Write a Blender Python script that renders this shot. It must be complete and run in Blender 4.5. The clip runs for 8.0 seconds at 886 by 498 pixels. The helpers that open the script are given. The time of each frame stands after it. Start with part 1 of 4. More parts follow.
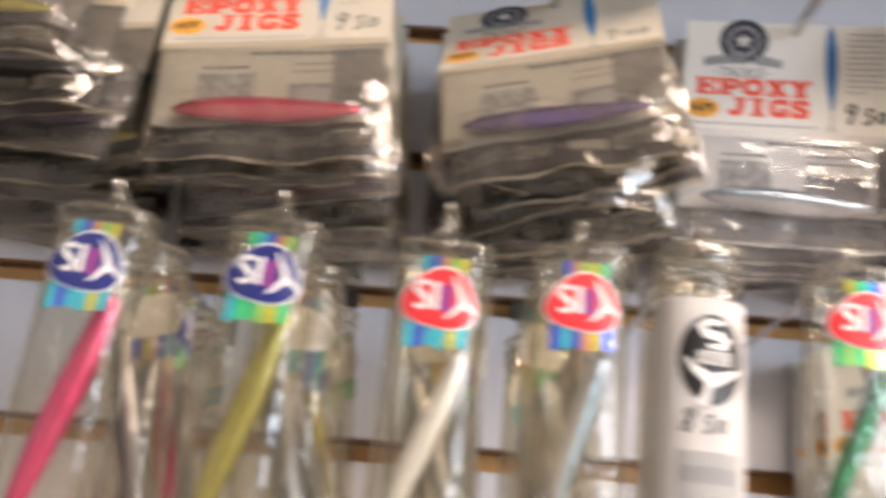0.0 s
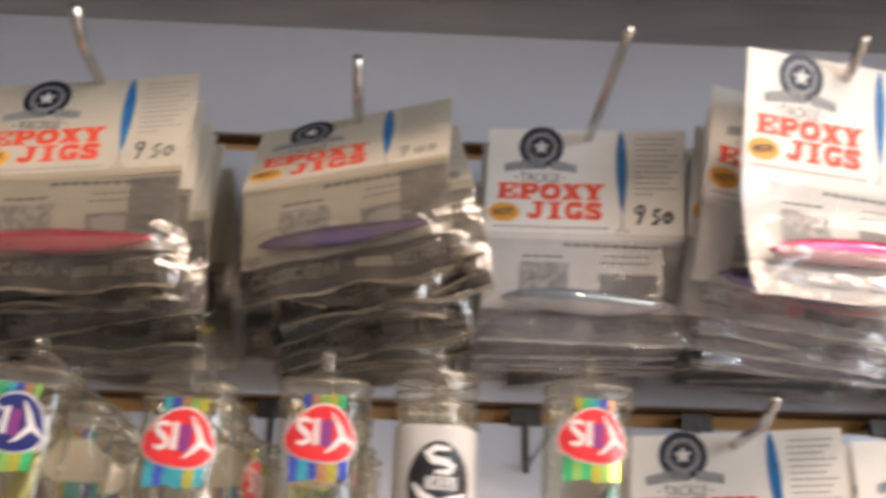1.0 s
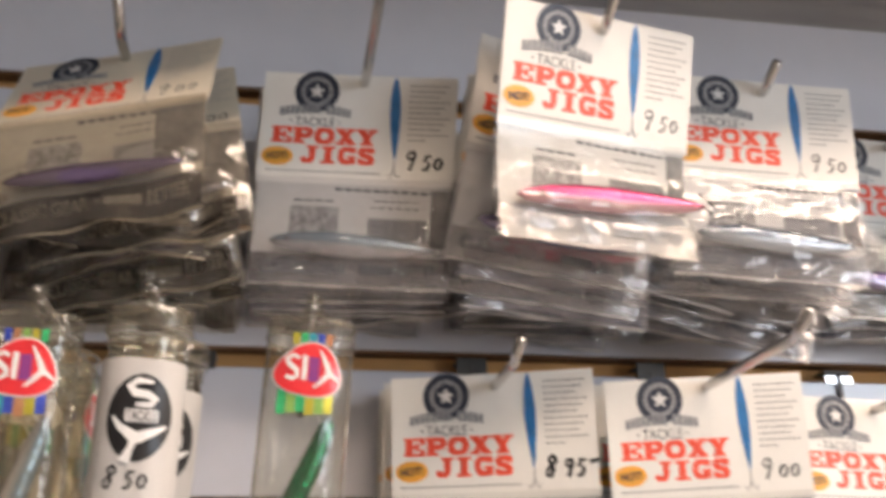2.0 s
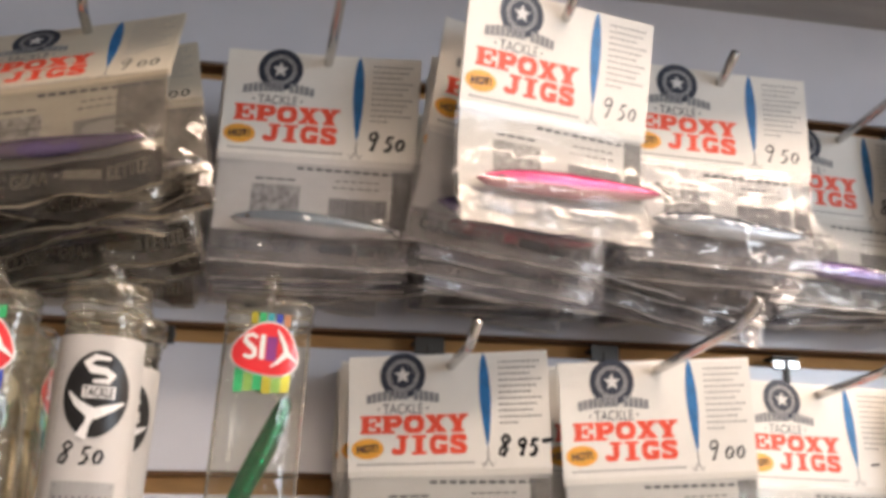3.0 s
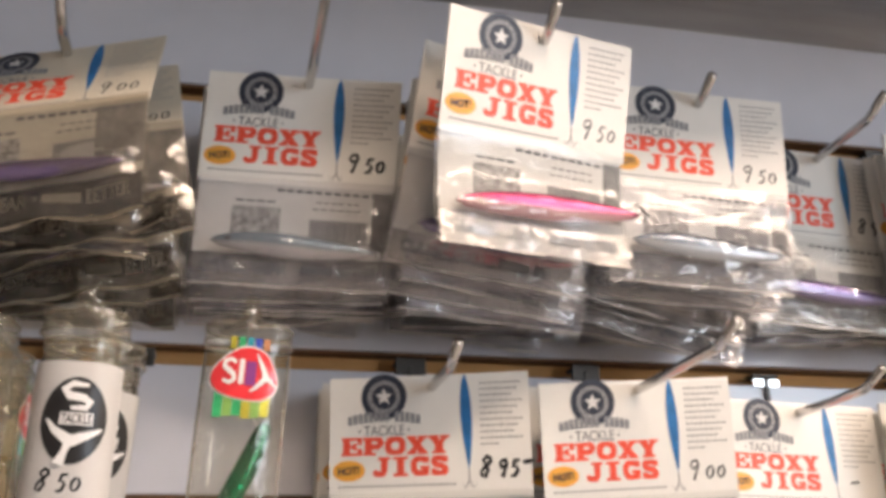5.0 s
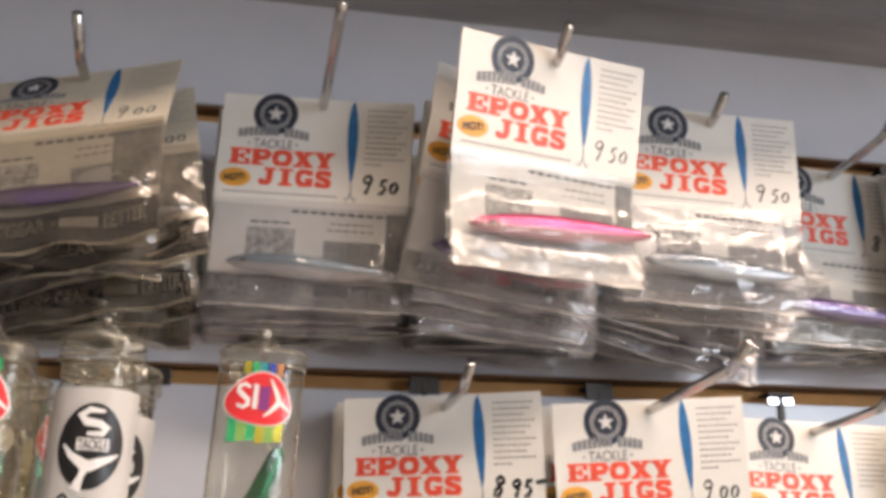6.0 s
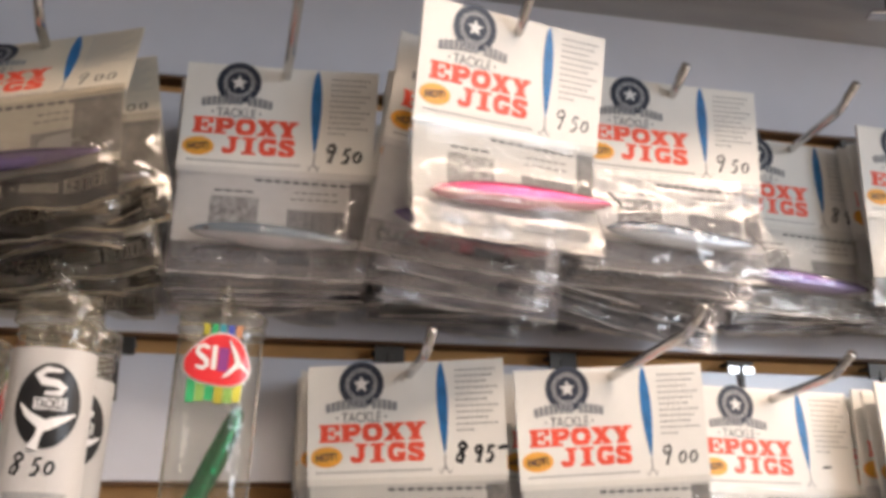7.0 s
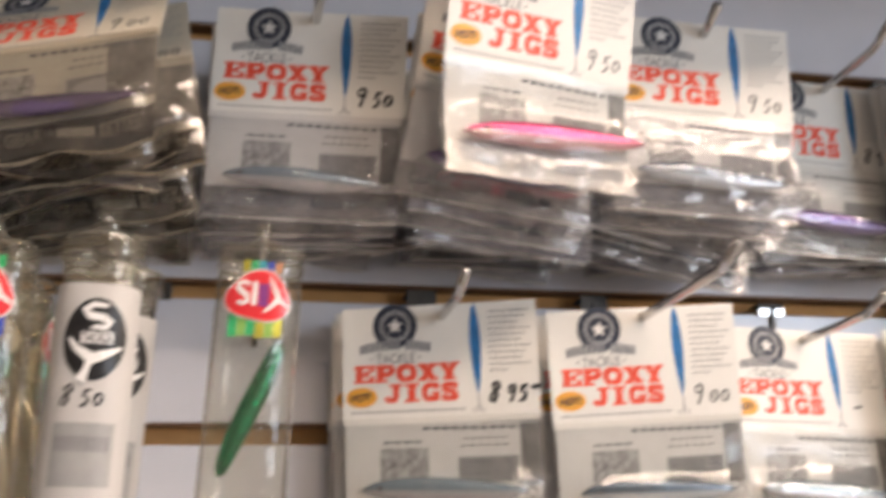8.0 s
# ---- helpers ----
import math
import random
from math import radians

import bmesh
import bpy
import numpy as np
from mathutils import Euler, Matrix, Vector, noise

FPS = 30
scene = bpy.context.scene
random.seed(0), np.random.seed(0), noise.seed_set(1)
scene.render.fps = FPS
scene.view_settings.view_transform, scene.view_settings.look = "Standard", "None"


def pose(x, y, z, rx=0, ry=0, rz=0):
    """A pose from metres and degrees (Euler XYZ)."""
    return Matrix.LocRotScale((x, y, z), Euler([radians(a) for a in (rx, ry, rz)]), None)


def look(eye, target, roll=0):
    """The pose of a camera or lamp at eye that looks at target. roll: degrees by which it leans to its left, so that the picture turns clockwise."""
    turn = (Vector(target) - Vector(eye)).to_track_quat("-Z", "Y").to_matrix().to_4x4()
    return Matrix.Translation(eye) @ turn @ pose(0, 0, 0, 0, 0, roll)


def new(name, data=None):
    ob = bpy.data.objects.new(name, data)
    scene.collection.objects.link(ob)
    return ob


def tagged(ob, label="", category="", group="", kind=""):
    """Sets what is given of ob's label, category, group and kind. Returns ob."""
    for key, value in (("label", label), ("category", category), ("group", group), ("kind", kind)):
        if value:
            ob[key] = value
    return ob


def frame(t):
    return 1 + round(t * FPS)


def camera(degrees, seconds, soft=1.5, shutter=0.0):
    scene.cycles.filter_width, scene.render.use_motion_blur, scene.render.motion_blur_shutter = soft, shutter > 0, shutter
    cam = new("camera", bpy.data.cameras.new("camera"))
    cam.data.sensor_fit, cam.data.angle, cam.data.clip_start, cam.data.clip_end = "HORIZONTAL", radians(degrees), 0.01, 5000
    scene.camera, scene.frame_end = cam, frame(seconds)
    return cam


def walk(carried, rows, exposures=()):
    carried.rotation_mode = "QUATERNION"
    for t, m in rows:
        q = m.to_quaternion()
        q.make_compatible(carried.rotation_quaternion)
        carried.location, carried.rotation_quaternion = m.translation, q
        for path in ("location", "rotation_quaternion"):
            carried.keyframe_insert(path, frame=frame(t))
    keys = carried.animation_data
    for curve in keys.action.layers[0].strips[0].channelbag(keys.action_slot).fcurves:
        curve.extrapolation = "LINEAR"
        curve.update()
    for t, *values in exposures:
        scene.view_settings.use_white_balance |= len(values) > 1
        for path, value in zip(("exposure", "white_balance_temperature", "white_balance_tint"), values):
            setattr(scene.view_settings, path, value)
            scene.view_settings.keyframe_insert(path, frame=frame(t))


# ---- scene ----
# World: the slatted shop wall is the plane y = 0, x to the right along it, z up.
cam = camera(48.9, 8.0, soft=4.0, shutter=0.9)
PATH = [
    (0.0, -0.0200, -0.6130, 1.5637, 109.59, -4.34, -0.94),
    (0.5, 0.0344, -0.6341, 1.5748, 108.38, -2.09, -1.78),
    (1.0, 0.0647, -0.6515, 1.5919, 112.60, -1.18, -2.72),
    (1.5, 0.1098, -0.6553, 1.5877, 112.37, -0.18, -5.32),
    (2.0, 0.1358, -0.6558, 1.5802, 110.50, 0.70, -9.33),
    (3.5, 0.1376, -0.6668, 1.5822, 108.94, 0.39, -12.12),
    (4.0, 0.1413, -0.6669, 1.5824, 109.50, 0.71, -12.63),
    (5.5, 0.1374, -0.6677, 1.5872, 110.10, 0.89, -12.41),
    (6.0, 0.1394, -0.6737, 1.5901, 110.45, 0.56, -11.61),
    (6.5, 0.1446, -0.6744, 1.5830, 110.01, 1.06, -12.72),
    (7.0, 0.1471, -0.6760, 1.5796, 109.46, 1.07, -12.93),
    (7.5, 0.1556, -0.6830, 1.5730, 108.62, 0.91, -12.86),
    (8.0, 0.1402, -0.6743, 1.5683, 107.10, 1.19, -11.58),
]
walk(cam, [(t, pose(x, y, z, rx, ry, rz)) for t, x, y, z, rx, ry, rz in PATH], [(0.0, 0.46, 6100, 10), (0.5, 0.32, 6050, 10), (1.0, 0.0, 6250, 10), (1.5, -0.16, 6350, 10), (2.0, -0.18, 6350, 10), (7.0, -0.20, 6300, 10), (8.0, -0.20, 6300, 10)])

# ---- light ----
world = bpy.data.worlds.new("world")
scene.world = world
world.use_nodes = True
sky = world.node_tree.nodes.new("ShaderNodeTexSky")
sky.sky_type, sky.sun_disc, sky.sun_elevation, sky.sun_rotation = "NISHITA", False, radians(40), radians(150)
world.node_tree.links.new(sky.outputs[0], world.node_tree.nodes["Background"].inputs[0])
world.node_tree.nodes["Background"].inputs[1].default_value = 0.1
KEY_LIGHT, TUBE_LIGHT = 63.0, 6.0     # strength of the ceiling diffusers, near row and far row
WINDOW_WATTS = 54.0   # daylight that comes in at the shop window


def area(name, eye, target, sx, sy, watts, colour):
    lamp = bpy.data.lights.new(name, "AREA")
    lamp.shape, lamp.size, lamp.size_y, lamp.energy, lamp.color = "RECTANGLE", sx, sy, watts, colour
    ob = new(name, lamp)
    ob.matrix_world = look(eye, target)
    return ob


area("window_daylight", (2.55, -3.38, 2.02), (2.25, 0.0, 2.02), 1.1, 1.35, WINDOW_WATTS, (0.82, 0.90, 1.0))


# ---- materials ----
def nodes_of(name):
    m = bpy.data.materials.new(name)
    m.use_nodes = True
    return m, m.node_tree.nodes, m.node_tree.links


def surface(name, colour, rough=0.5, metal=0.0, vary=0.12, scale=40.0, bump=0.0, bump_scale=300.0, stretch=(1, 1, 1), coat=0.0, per_object=0.0):
    """A painted, printed or bare surface with variation at two scales and fine relief."""
    m, n, l = nodes_of(name)
    b = n["Principled BSDF"]
    b.inputs["Metallic"].default_value = metal
    b.inputs["Coat Weight"].default_value = coat
    co = n.new("ShaderNodeTexCoord")
    mp = n.new("ShaderNodeMapping")
    mp.inputs["Scale"].default_value = stretch
    l.new(co.outputs["Object"], mp.inputs[0])
    fine, wide = n.new("ShaderNodeTexNoise"), n.new("ShaderNodeTexNoise")
    fine.inputs["Scale"].default_value, wide.inputs["Scale"].default_value = scale * 6, scale
    fine.inputs["Detail"].default_value = wide.inputs["Detail"].default_value = 4
    for x in (fine, wide):
        l.new(mp.outputs[0], x.inputs["Vector"])
    mix = n.new("ShaderNodeMix")
    mix.inputs[0].default_value = 0.35
    l.new(wide.outputs["Fac"], mix.inputs[2]), l.new(fine.outputs["Fac"], mix.inputs[3])
    ramp = n.new("ShaderNodeValToRGB")
    lo, hi = [max(0.0, c * (1 - vary)) for c in colour], [min(1.0, c * (1 + vary)) for c in colour]
    ramp.color_ramp.elements[0].position, ramp.color_ramp.elements[1].position = 0.3, 0.7
    ramp.color_ramp.elements[0].color, ramp.color_ramp.elements[1].color = (*lo, 1), (*hi, 1)
    l.new(mix.outputs[0], ramp.inputs[0])
    out = ramp.outputs[0]
    if per_object:
        info, hsv, mr = n.new("ShaderNodeObjectInfo"), n.new("ShaderNodeHueSaturation"), n.new("ShaderNodeMapRange")
        mr.inputs[3].default_value, mr.inputs[4].default_value = 1 - per_object, 1 + per_object
        l.new(info.outputs["Random"], mr.inputs[0]), l.new(mr.outputs[0], hsv.inputs["Value"]), l.new(out, hsv.inputs["Color"])
        out = hsv.outputs[0]
    l.new(out, b.inputs["Base Color"])
    rr = n.new("ShaderNodeMapRange")
    rr.inputs[3].default_value, rr.inputs[4].default_value = max(0.02, rough * 0.8), min(1, rough * 1.25)
    l.new(wide.outputs["Fac"], rr.inputs[0]), l.new(rr.outputs[0], b.inputs["Roughness"])
    if bump:
        bn, bp = n.new("ShaderNodeTexNoise"), n.new("ShaderNodeBump")
        bn.inputs["Scale"].default_value, bn.inputs["Detail"].default_value = bump_scale, 3
        bp.inputs["Strength"].default_value, bp.inputs["Distance"].default_value = bump, 0.001
        l.new(mp.outputs[0], bn.inputs["Vector"]), l.new(bn.outputs["Fac"], bp.inputs["Height"]), l.new(bp.outputs[0], b.inputs["Normal"])
    return m


def film(name, tint, haze, rough, crinkle, crinkle_scale, haze_colour=(0.8, 0.8, 0.76), stretch=(1, 1, 1), base_gloss=0.07):
    """Clear plastic: see-through, a little milky, glossier edge-on, with fine crinkles."""
    m, n, l = nodes_of(name)
    n.remove(n["Principled BSDF"])
    out = n["Material Output"]
    clear, gloss, milk = n.new("ShaderNodeBsdfTransparent"), n.new("ShaderNodeBsdfGlossy"), n.new("ShaderNodeBsdfDiffuse")
    clear.inputs[0].default_value, milk.inputs[0].default_value = (*tint, 1), (*haze_colour, 1)
    gloss.inputs["Roughness"].default_value = rough
    co, tex, bp, fr = n.new("ShaderNodeTexCoord"), n.new("ShaderNodeTexNoise"), n.new("ShaderNodeBump"), n.new("ShaderNodeLayerWeight")
    tex.inputs["Scale"].default_value, tex.inputs["Detail"].default_value, tex.inputs["Distortion"].default_value = crinkle_scale, 3, 0.6
    bp.inputs["Strength"].default_value, bp.inputs["Distance"].default_value = crinkle, 0.004
    fr.inputs[0].default_value = 0.5
    power, sheen = n.new("ShaderNodeMath"), n.new("ShaderNodeMath")
    power.operation, power.inputs[1].default_value = "POWER", 4.0
    sheen.operation, sheen.inputs[1].default_value, sheen.inputs[2].default_value = "MULTIPLY_ADD", 0.85, base_gloss
    l.new(fr.outputs["Facing"], power.inputs[0]), l.new(power.outputs[0], sheen.inputs[0])
    mp = n.new("ShaderNodeMapping")
    mp.inputs["Scale"].default_value = stretch
    l.new(co.outputs["Object"], mp.inputs[0]), l.new(mp.outputs[0], tex.inputs["Vector"]), l.new(tex.outputs["Fac"], bp.inputs["Height"])
    l.new(bp.outputs[0], gloss.inputs["Normal"]), l.new(bp.outputs[0], fr.inputs["Normal"])
    cloud, mr = n.new("ShaderNodeTexNoise"), n.new("ShaderNodeMapRange")
    cloud.inputs["Scale"].default_value = 60
    mr.inputs[3].default_value, mr.inputs[4].default_value = haze * 0.4, haze * 1.6
    l.new(co.outputs["Object"], cloud.inputs["Vector"]), l.new(cloud.outputs["Fac"], mr.inputs[0])
    a, b = n.new("ShaderNodeMixShader"), n.new("ShaderNodeMixShader")
    l.new(mr.outputs[0], a.inputs[0]), l.new(clear.outputs[0], a.inputs[1]), l.new(milk.outputs[0], a.inputs[2])
    l.new(sheen.outputs[0], b.inputs[0]), l.new(a.outputs[0], b.inputs[1]), l.new(gloss.outputs[0], b.inputs[2])
    l.new(b.outputs[0], out.inputs[0])
    return m


def lure_paint(name, back, belly, rough=0.22, metal=0.55, split=0.0):
    """Two-tone lure finish: coloured back, pale belly, fine scale pattern."""
    m, n, l = nodes_of(name)
    b = n["Principled BSDF"]
    b.inputs["Metallic"].default_value, b.inputs["Roughness"].default_value, b.inputs["Coat Weight"].default_value = metal, rough, 0.6
    co, sp, ramp, mr = n.new("ShaderNodeTexCoord"), n.new("ShaderNodeSeparateXYZ"), n.new("ShaderNodeValToRGB"), n.new("ShaderNodeMapRange")
    l.new(co.outputs["Object"], sp.inputs[0])
    mr.inputs[1].default_value, mr.inputs[2].default_value = split - 0.004, split + 0.004
    l.new(sp.outputs["Z"], mr.inputs[0]), l.new(mr.outputs[0], ramp.inputs[0])
    ramp.color_ramp.elements[0].color, ramp.color_ramp.elements[1].color = (*belly, 1), (*back, 1)
    ramp.color_ramp.elements[0].position, ramp.color_ramp.elements[1].position = 0.3, 0.62
    v, bp = n.new("ShaderNodeTexVoronoi"), n.new("ShaderNodeBump")
    v.inputs["Scale"].default_value = 420
    bp.inputs["Strength"].default_value, bp.inputs["Distance"].default_value = 0.45, 0.0006
    l.new(co.outputs["Object"], v.inputs["Vector"]), l.new(v.outputs["Distance"], bp.inputs["Height"]), l.new(bp.outputs[0], b.inputs["Normal"])
    l.new(ramp.outputs[0], b.inputs["Base Color"])
    return m


def glow(name, colour, strength):
    m, n, l = nodes_of(name)
    b = n["Principled BSDF"]
    b.inputs["Base Color"].default_value = (0.8, 0.8, 0.8, 1)
    b.inputs["Emission Color"].default_value, b.inputs["Emission Strength"].default_value = (*colour, 1), strength
    return m


LAMINATE = surface("white laminate", (0.62, 0.635, 0.70), 0.12, vary=0.04, scale=6, bump=0.04, bump_scale=90)
# brown board edge, darkened to paint the shadow line in each groove
EDGE_SHADE = surface("board edge in groove shade", (0.15, 0.075, 0.03), 0.8, vary=0.25, scale=25, bump=0.2, bump_scale=500)
MDF = surface("brown fibreboard", (0.56, 0.31, 0.115), 0.75, vary=0.22, scale=25, bump=0.3, bump_scale=500, stretch=(0.3, 1, 1))
STEEL = surface("bright hook steel", (0.58, 0.565, 0.55), 0.18, 1.0, vary=0.12, scale=60, bump=0.08)
DULL_STEEL = surface("dull zinc plate", (0.085, 0.08, 0.075), 0.42, 1.0, vary=0.2, scale=60, bump=0.1)
SHELF_GREY = surface("grey shelf film", (0.30, 0.295, 0.30), 0.36, vary=0.30, scale=9, bump=0.2, bump_scale=25, stretch=(0.2, 2.0, 1))
CARD = surface("white card", (0.80, 0.79, 0.755), 0.42, vary=0.03, scale=30, bump=0.05, per_object=0.05)
INSERT = surface("printed insert", (0.63, 0.63, 0.62), 0.5, vary=0.06, scale=40)
NAVY = surface("dark navy ink", (0.028, 0.036, 0.06), 0.45, vary=0.15)
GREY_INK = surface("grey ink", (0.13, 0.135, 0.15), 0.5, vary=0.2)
BANNER_INK = surface("slate ink", (0.27, 0.28, 0.30), 0.5, vary=0.15)
# cream card and insert, the shade on the left stacks put into their colour
DIM_CARD = surface("cream card dimmed by shade", (0.60, 0.555, 0.46), 0.45, vary=0.06, scale=30, bump=0.05, per_object=0.06)
DIM_INSERT = surface("cream insert dimmed by shade", (0.47, 0.45, 0.40), 0.5, vary=0.08, scale=40)
STRIP_PALE = surface("cream strip lettering", (0.15, 0.14, 0.12), 0.4, vary=0.5, scale=70)
PALE_INK = surface("pale grey ink", (0.34, 0.34, 0.34), 0.5, vary=0.1)
MOTTLED = surface("mottled grey print", (0.30, 0.30, 0.30), 0.5, vary=0.75, scale=230)
SMOKE = surface("smoky grey print", (0.17, 0.165, 0.16), 0.45, vary=0.55, scale=45)
RED_INK = surface("orange red ink", (0.83, 0.095, 0.05), 0.42, vary=0.06)
ORANGE = surface("orange badge ink", (0.85, 0.42, 0.06), 0.42, vary=0.08)
BLUE_INK = surface("blue lure print", (0.022, 0.16, 0.42), 0.4, vary=0.3, scale=80)
MARKER = surface("black marker", (0.012, 0.012, 0.014), 0.4, vary=0.2)
WHITE_INK = surface("white print", (0.80, 0.80, 0.80), 0.4, vary=0.03)
LABEL_RED = surface("red label", (0.74, 0.035, 0.045), 0.3, vary=0.06, coat=0.4)
LABEL_BLUE = surface("blue label", (0.02, 0.028, 0.17), 0.3, vary=0.08, coat=0.4)
LABEL_PURPLE = surface("purple print", (0.24, 0.05, 0.24), 0.3, vary=0.1)
LABEL_BLACK = surface("black label print", (0.01, 0.01, 0.011), 0.35, vary=0.2)
PAPER = surface("white paper label", (0.53, 0.52, 0.51), 0.5, vary=0.03, bump=0.05)
FOILS = [surface("foil " + k, c, 0.2, 0.6, vary=0.3, scale=200) for k, c in
         (("yellow", (0.80, 0.72, 0.10)), ("green", (0.10, 0.75, 0.30)), ("cyan", (0.10, 0.62, 0.80)), ("blue", (0.10, 0.16, 0.80)), ("orange", (0.85, 0.40, 0.22)), ("lime", (0.45, 0.85, 0.22)))]
BAG = film("clear bag film", (0.955, 0.955, 0.945), 0.05, 0.10, 0.22, 60, stretch=(0.4, 1.0, 1.7), base_gloss=0.05)
LOOSE_BAG = film("crumpled bag film", (0.94, 0.94, 0.95), 0.075, 0.09, 0.55, 48, (0.78, 0.76, 0.79), stretch=(0.35, 1.0, 1.9), base_gloss=0.085)
# bag film of the left stacks, tinted darker for their shade
DIM_BAG = film("warm bag film dimmed by shade", (0.87, 0.84, 0.785), 0.05, 0.09, 0.50, 48, (0.60, 0.54, 0.45), stretch=(0.35, 1.0, 1.9), base_gloss=0.09)
# tone 1 puts the darkness inside shaded piles into the strip colour
STRIPS = [film("clear printed strip", (0.93, 0.92, 0.92), 0.20, 0.10, 0.3, 60, (0.62, 0.60, 0.60)),
          film("shade-dark printed strip", (0.16, 0.14, 0.135), 0.08, 0.10, 0.4, 50, (0.24, 0.21, 0.19), base_gloss=0.08),
          film("mauve printed strip", (0.66, 0.64, 0.70), 0.30, 0.10, 0.3, 60, (0.36, 0.34, 0.39))]
# seal of the left stacks, dimmed with the rest of the packet
DIM_SEAL = surface("brown bag seal dimmed by shade", (0.24, 0.21, 0.16), 0.28, vary=0.5, scale=80)
SEAL = surface("milky bag seal", (0.56, 0.53, 0.50), 0.25, vary=0.4, scale=80)
TUBE_EDGE = film("thick tube plastic", (0.70, 0.67, 0.58), 0.30, 0.08, 0.3, 75, (0.55, 0.52, 0.44), base_gloss=0.16)
TUBE = film("clear tube plastic", (0.90, 0.88, 0.82), 0.03, 0.05, 0.6, 75, (0.60, 0.57, 0.46), base_gloss=0.07)
DARK_LURE = lure_paint("black silver finish", (0.02, 0.02, 0.028), (0.30, 0.30, 0.33))
LURES = {
    "pink": lure_paint("pink finish", (0.50, 0.045, 0.16), (0.66, 0.36, 0.39)),
    "crimson": lure_paint("crimson finish", (0.62, 0.02, 0.10), (0.72, 0.16, 0.22)),
    "purple": lure_paint("purple finish", (0.075, 0.03, 0.20), (0.20, 0.15, 0.30)),
    "silver": lure_paint("silver blue finish", (0.22, 0.30, 0.37), (0.62, 0.60, 0.62)),
    "blue": lure_paint("steel blue finish", (0.05, 0.09, 0.14), (0.62, 0.66, 0.70)),
    "black": DARK_LURE,
    "green": lure_paint("metallic green finish", (0.0, 0.16, 0.065), (0.005, 0.24, 0.10), 0.2, 0.8),
    "olive": lure_paint("olive gold finish", (0.27, 0.24, 0.03), (0.50, 0.45, 0.12), 0.25, 0.6),
    "magenta": lure_paint("magenta finish", (0.60, 0.02, 0.14), (0.75, 0.06, 0.25), 0.25, 0.5),
    "white": lure_paint("pearl finish", (0.72, 0.72, 0.70), (0.82, 0.82, 0.80), 0.25, 0.3),
}


# ---- mesh helpers ----
def part(name, bm, material, parent=None, label="", smooth=False):
    """Links a bmesh as one mesh object, under a thing or a part."""
    me = bpy.data.meshes.new(name)
    bm.to_mesh(me)
    bm.free()
    return hang(name, me, material, parent, label, smooth)


def hang(name, me, material, parent=None, label="", smooth=False):
    if not me.materials:
        me.materials.append(material)
        if smooth:
            me.shade_smooth()
    ob = new(name, me)
    if me.materials[0] != material:
        ob.material_slots[0].link = "OBJECT"
        ob.material_slots[0].material = material
    ob.parent = parent
    return tagged(ob, label=label)


def mesh_of(bm):
    me = bpy.data.meshes.new("mesh")
    bm.to_mesh(me)
    bm.free()
    return me


def base(name, m, label, category, group="", kind=""):
    ob = new(name)
    ob.empty_display_size = 0.02
    ob.matrix_world = m
    return tagged(ob, label, category, group, kind)


def box(x0, x1, y0, y1, z0, z1, bevel=0.0, bm=None):
    own = bm is None
    bm = bm or bmesh.new()
    r = bmesh.ops.create_cube(bm, size=1.0, matrix=Matrix.Translation(((x0 + x1) / 2, (y0 + y1) / 2, (z0 + z1) / 2)) @ Matrix.Diagonal((x1 - x0, y1 - y0, z1 - z0, 1)))
    if bevel and own:
        bmesh.ops.bevel(bm, geom=list(bm.edges), offset=bevel, segments=2, affect="EDGES", profile=0.5)
    return bm


def flat(pts, y, bm=None):
    """A flat polygon of (x, z) points at depth y."""
    bm = bm or bmesh.new()
    bm.faces.new([bm.verts.new((x, y, z)) for x, z in pts])
    return bm


def oval(cx, cz, rx, rz, y, n=28, bm=None):
    return flat([(cx + rx * math.cos(2 * math.pi * i / n), cz + rz * math.sin(2 * math.pi * i / n)) for i in range(n)], y, bm)


def ring(cx, cz, r0, r1, y, n=32):
    bm = bmesh.new()
    v = [[bm.verts.new((cx + r * math.cos(2 * math.pi * i / n), y, cz + r * math.sin(2 * math.pi * i / n))) for i in range(n)] for r in (r0, r1)]
    for i in range(n):
        j = (i + 1) % n
        bm.faces.new((v[0][i], v[0][j], v[1][j], v[1][i]))
    return bm


def star(cx, cz, r, y):
    return flat([(cx + (r if i % 2 == 0 else r * 0.42) * math.sin(math.pi * i / 5), cz + (r if i % 2 == 0 else r * 0.42) * math.cos(math.pi * i / 5)) for i in range(10)], y)


def bars(rects, y):
    bm = bmesh.new()
    for x0, x1, z0, z1 in rects:
        flat([(x0, z0), (x1, z0), (x1, z1), (x0, z1)], y, bm)
    return bm


def stroke(lines, width, y, bm=None):
    """Pen strokes: polylines of (x, z) as ribbons."""
    bm = bm or bmesh.new()
    for pts in lines:
        prev = None
        for i, (x, z) in enumerate(pts):
            a, b = pts[max(0, i - 1)], pts[min(len(pts) - 1, i + 1)]
            dx, dz = b[0] - a[0], b[1] - a[1]
            d = math.hypot(dx, dz) or 1
            w = width * (0.5 + 0.12 * math.sin(i * 1.7))
            cur = (bm.verts.new((x - dz / d * w, y, z + dx / d * w)), bm.verts.new((x + dz / d * w, y, z - dx / d * w)))
            if prev:
                bm.faces.new((prev[0], cur[0], cur[1], prev[1]))
            prev = cur
    return bm


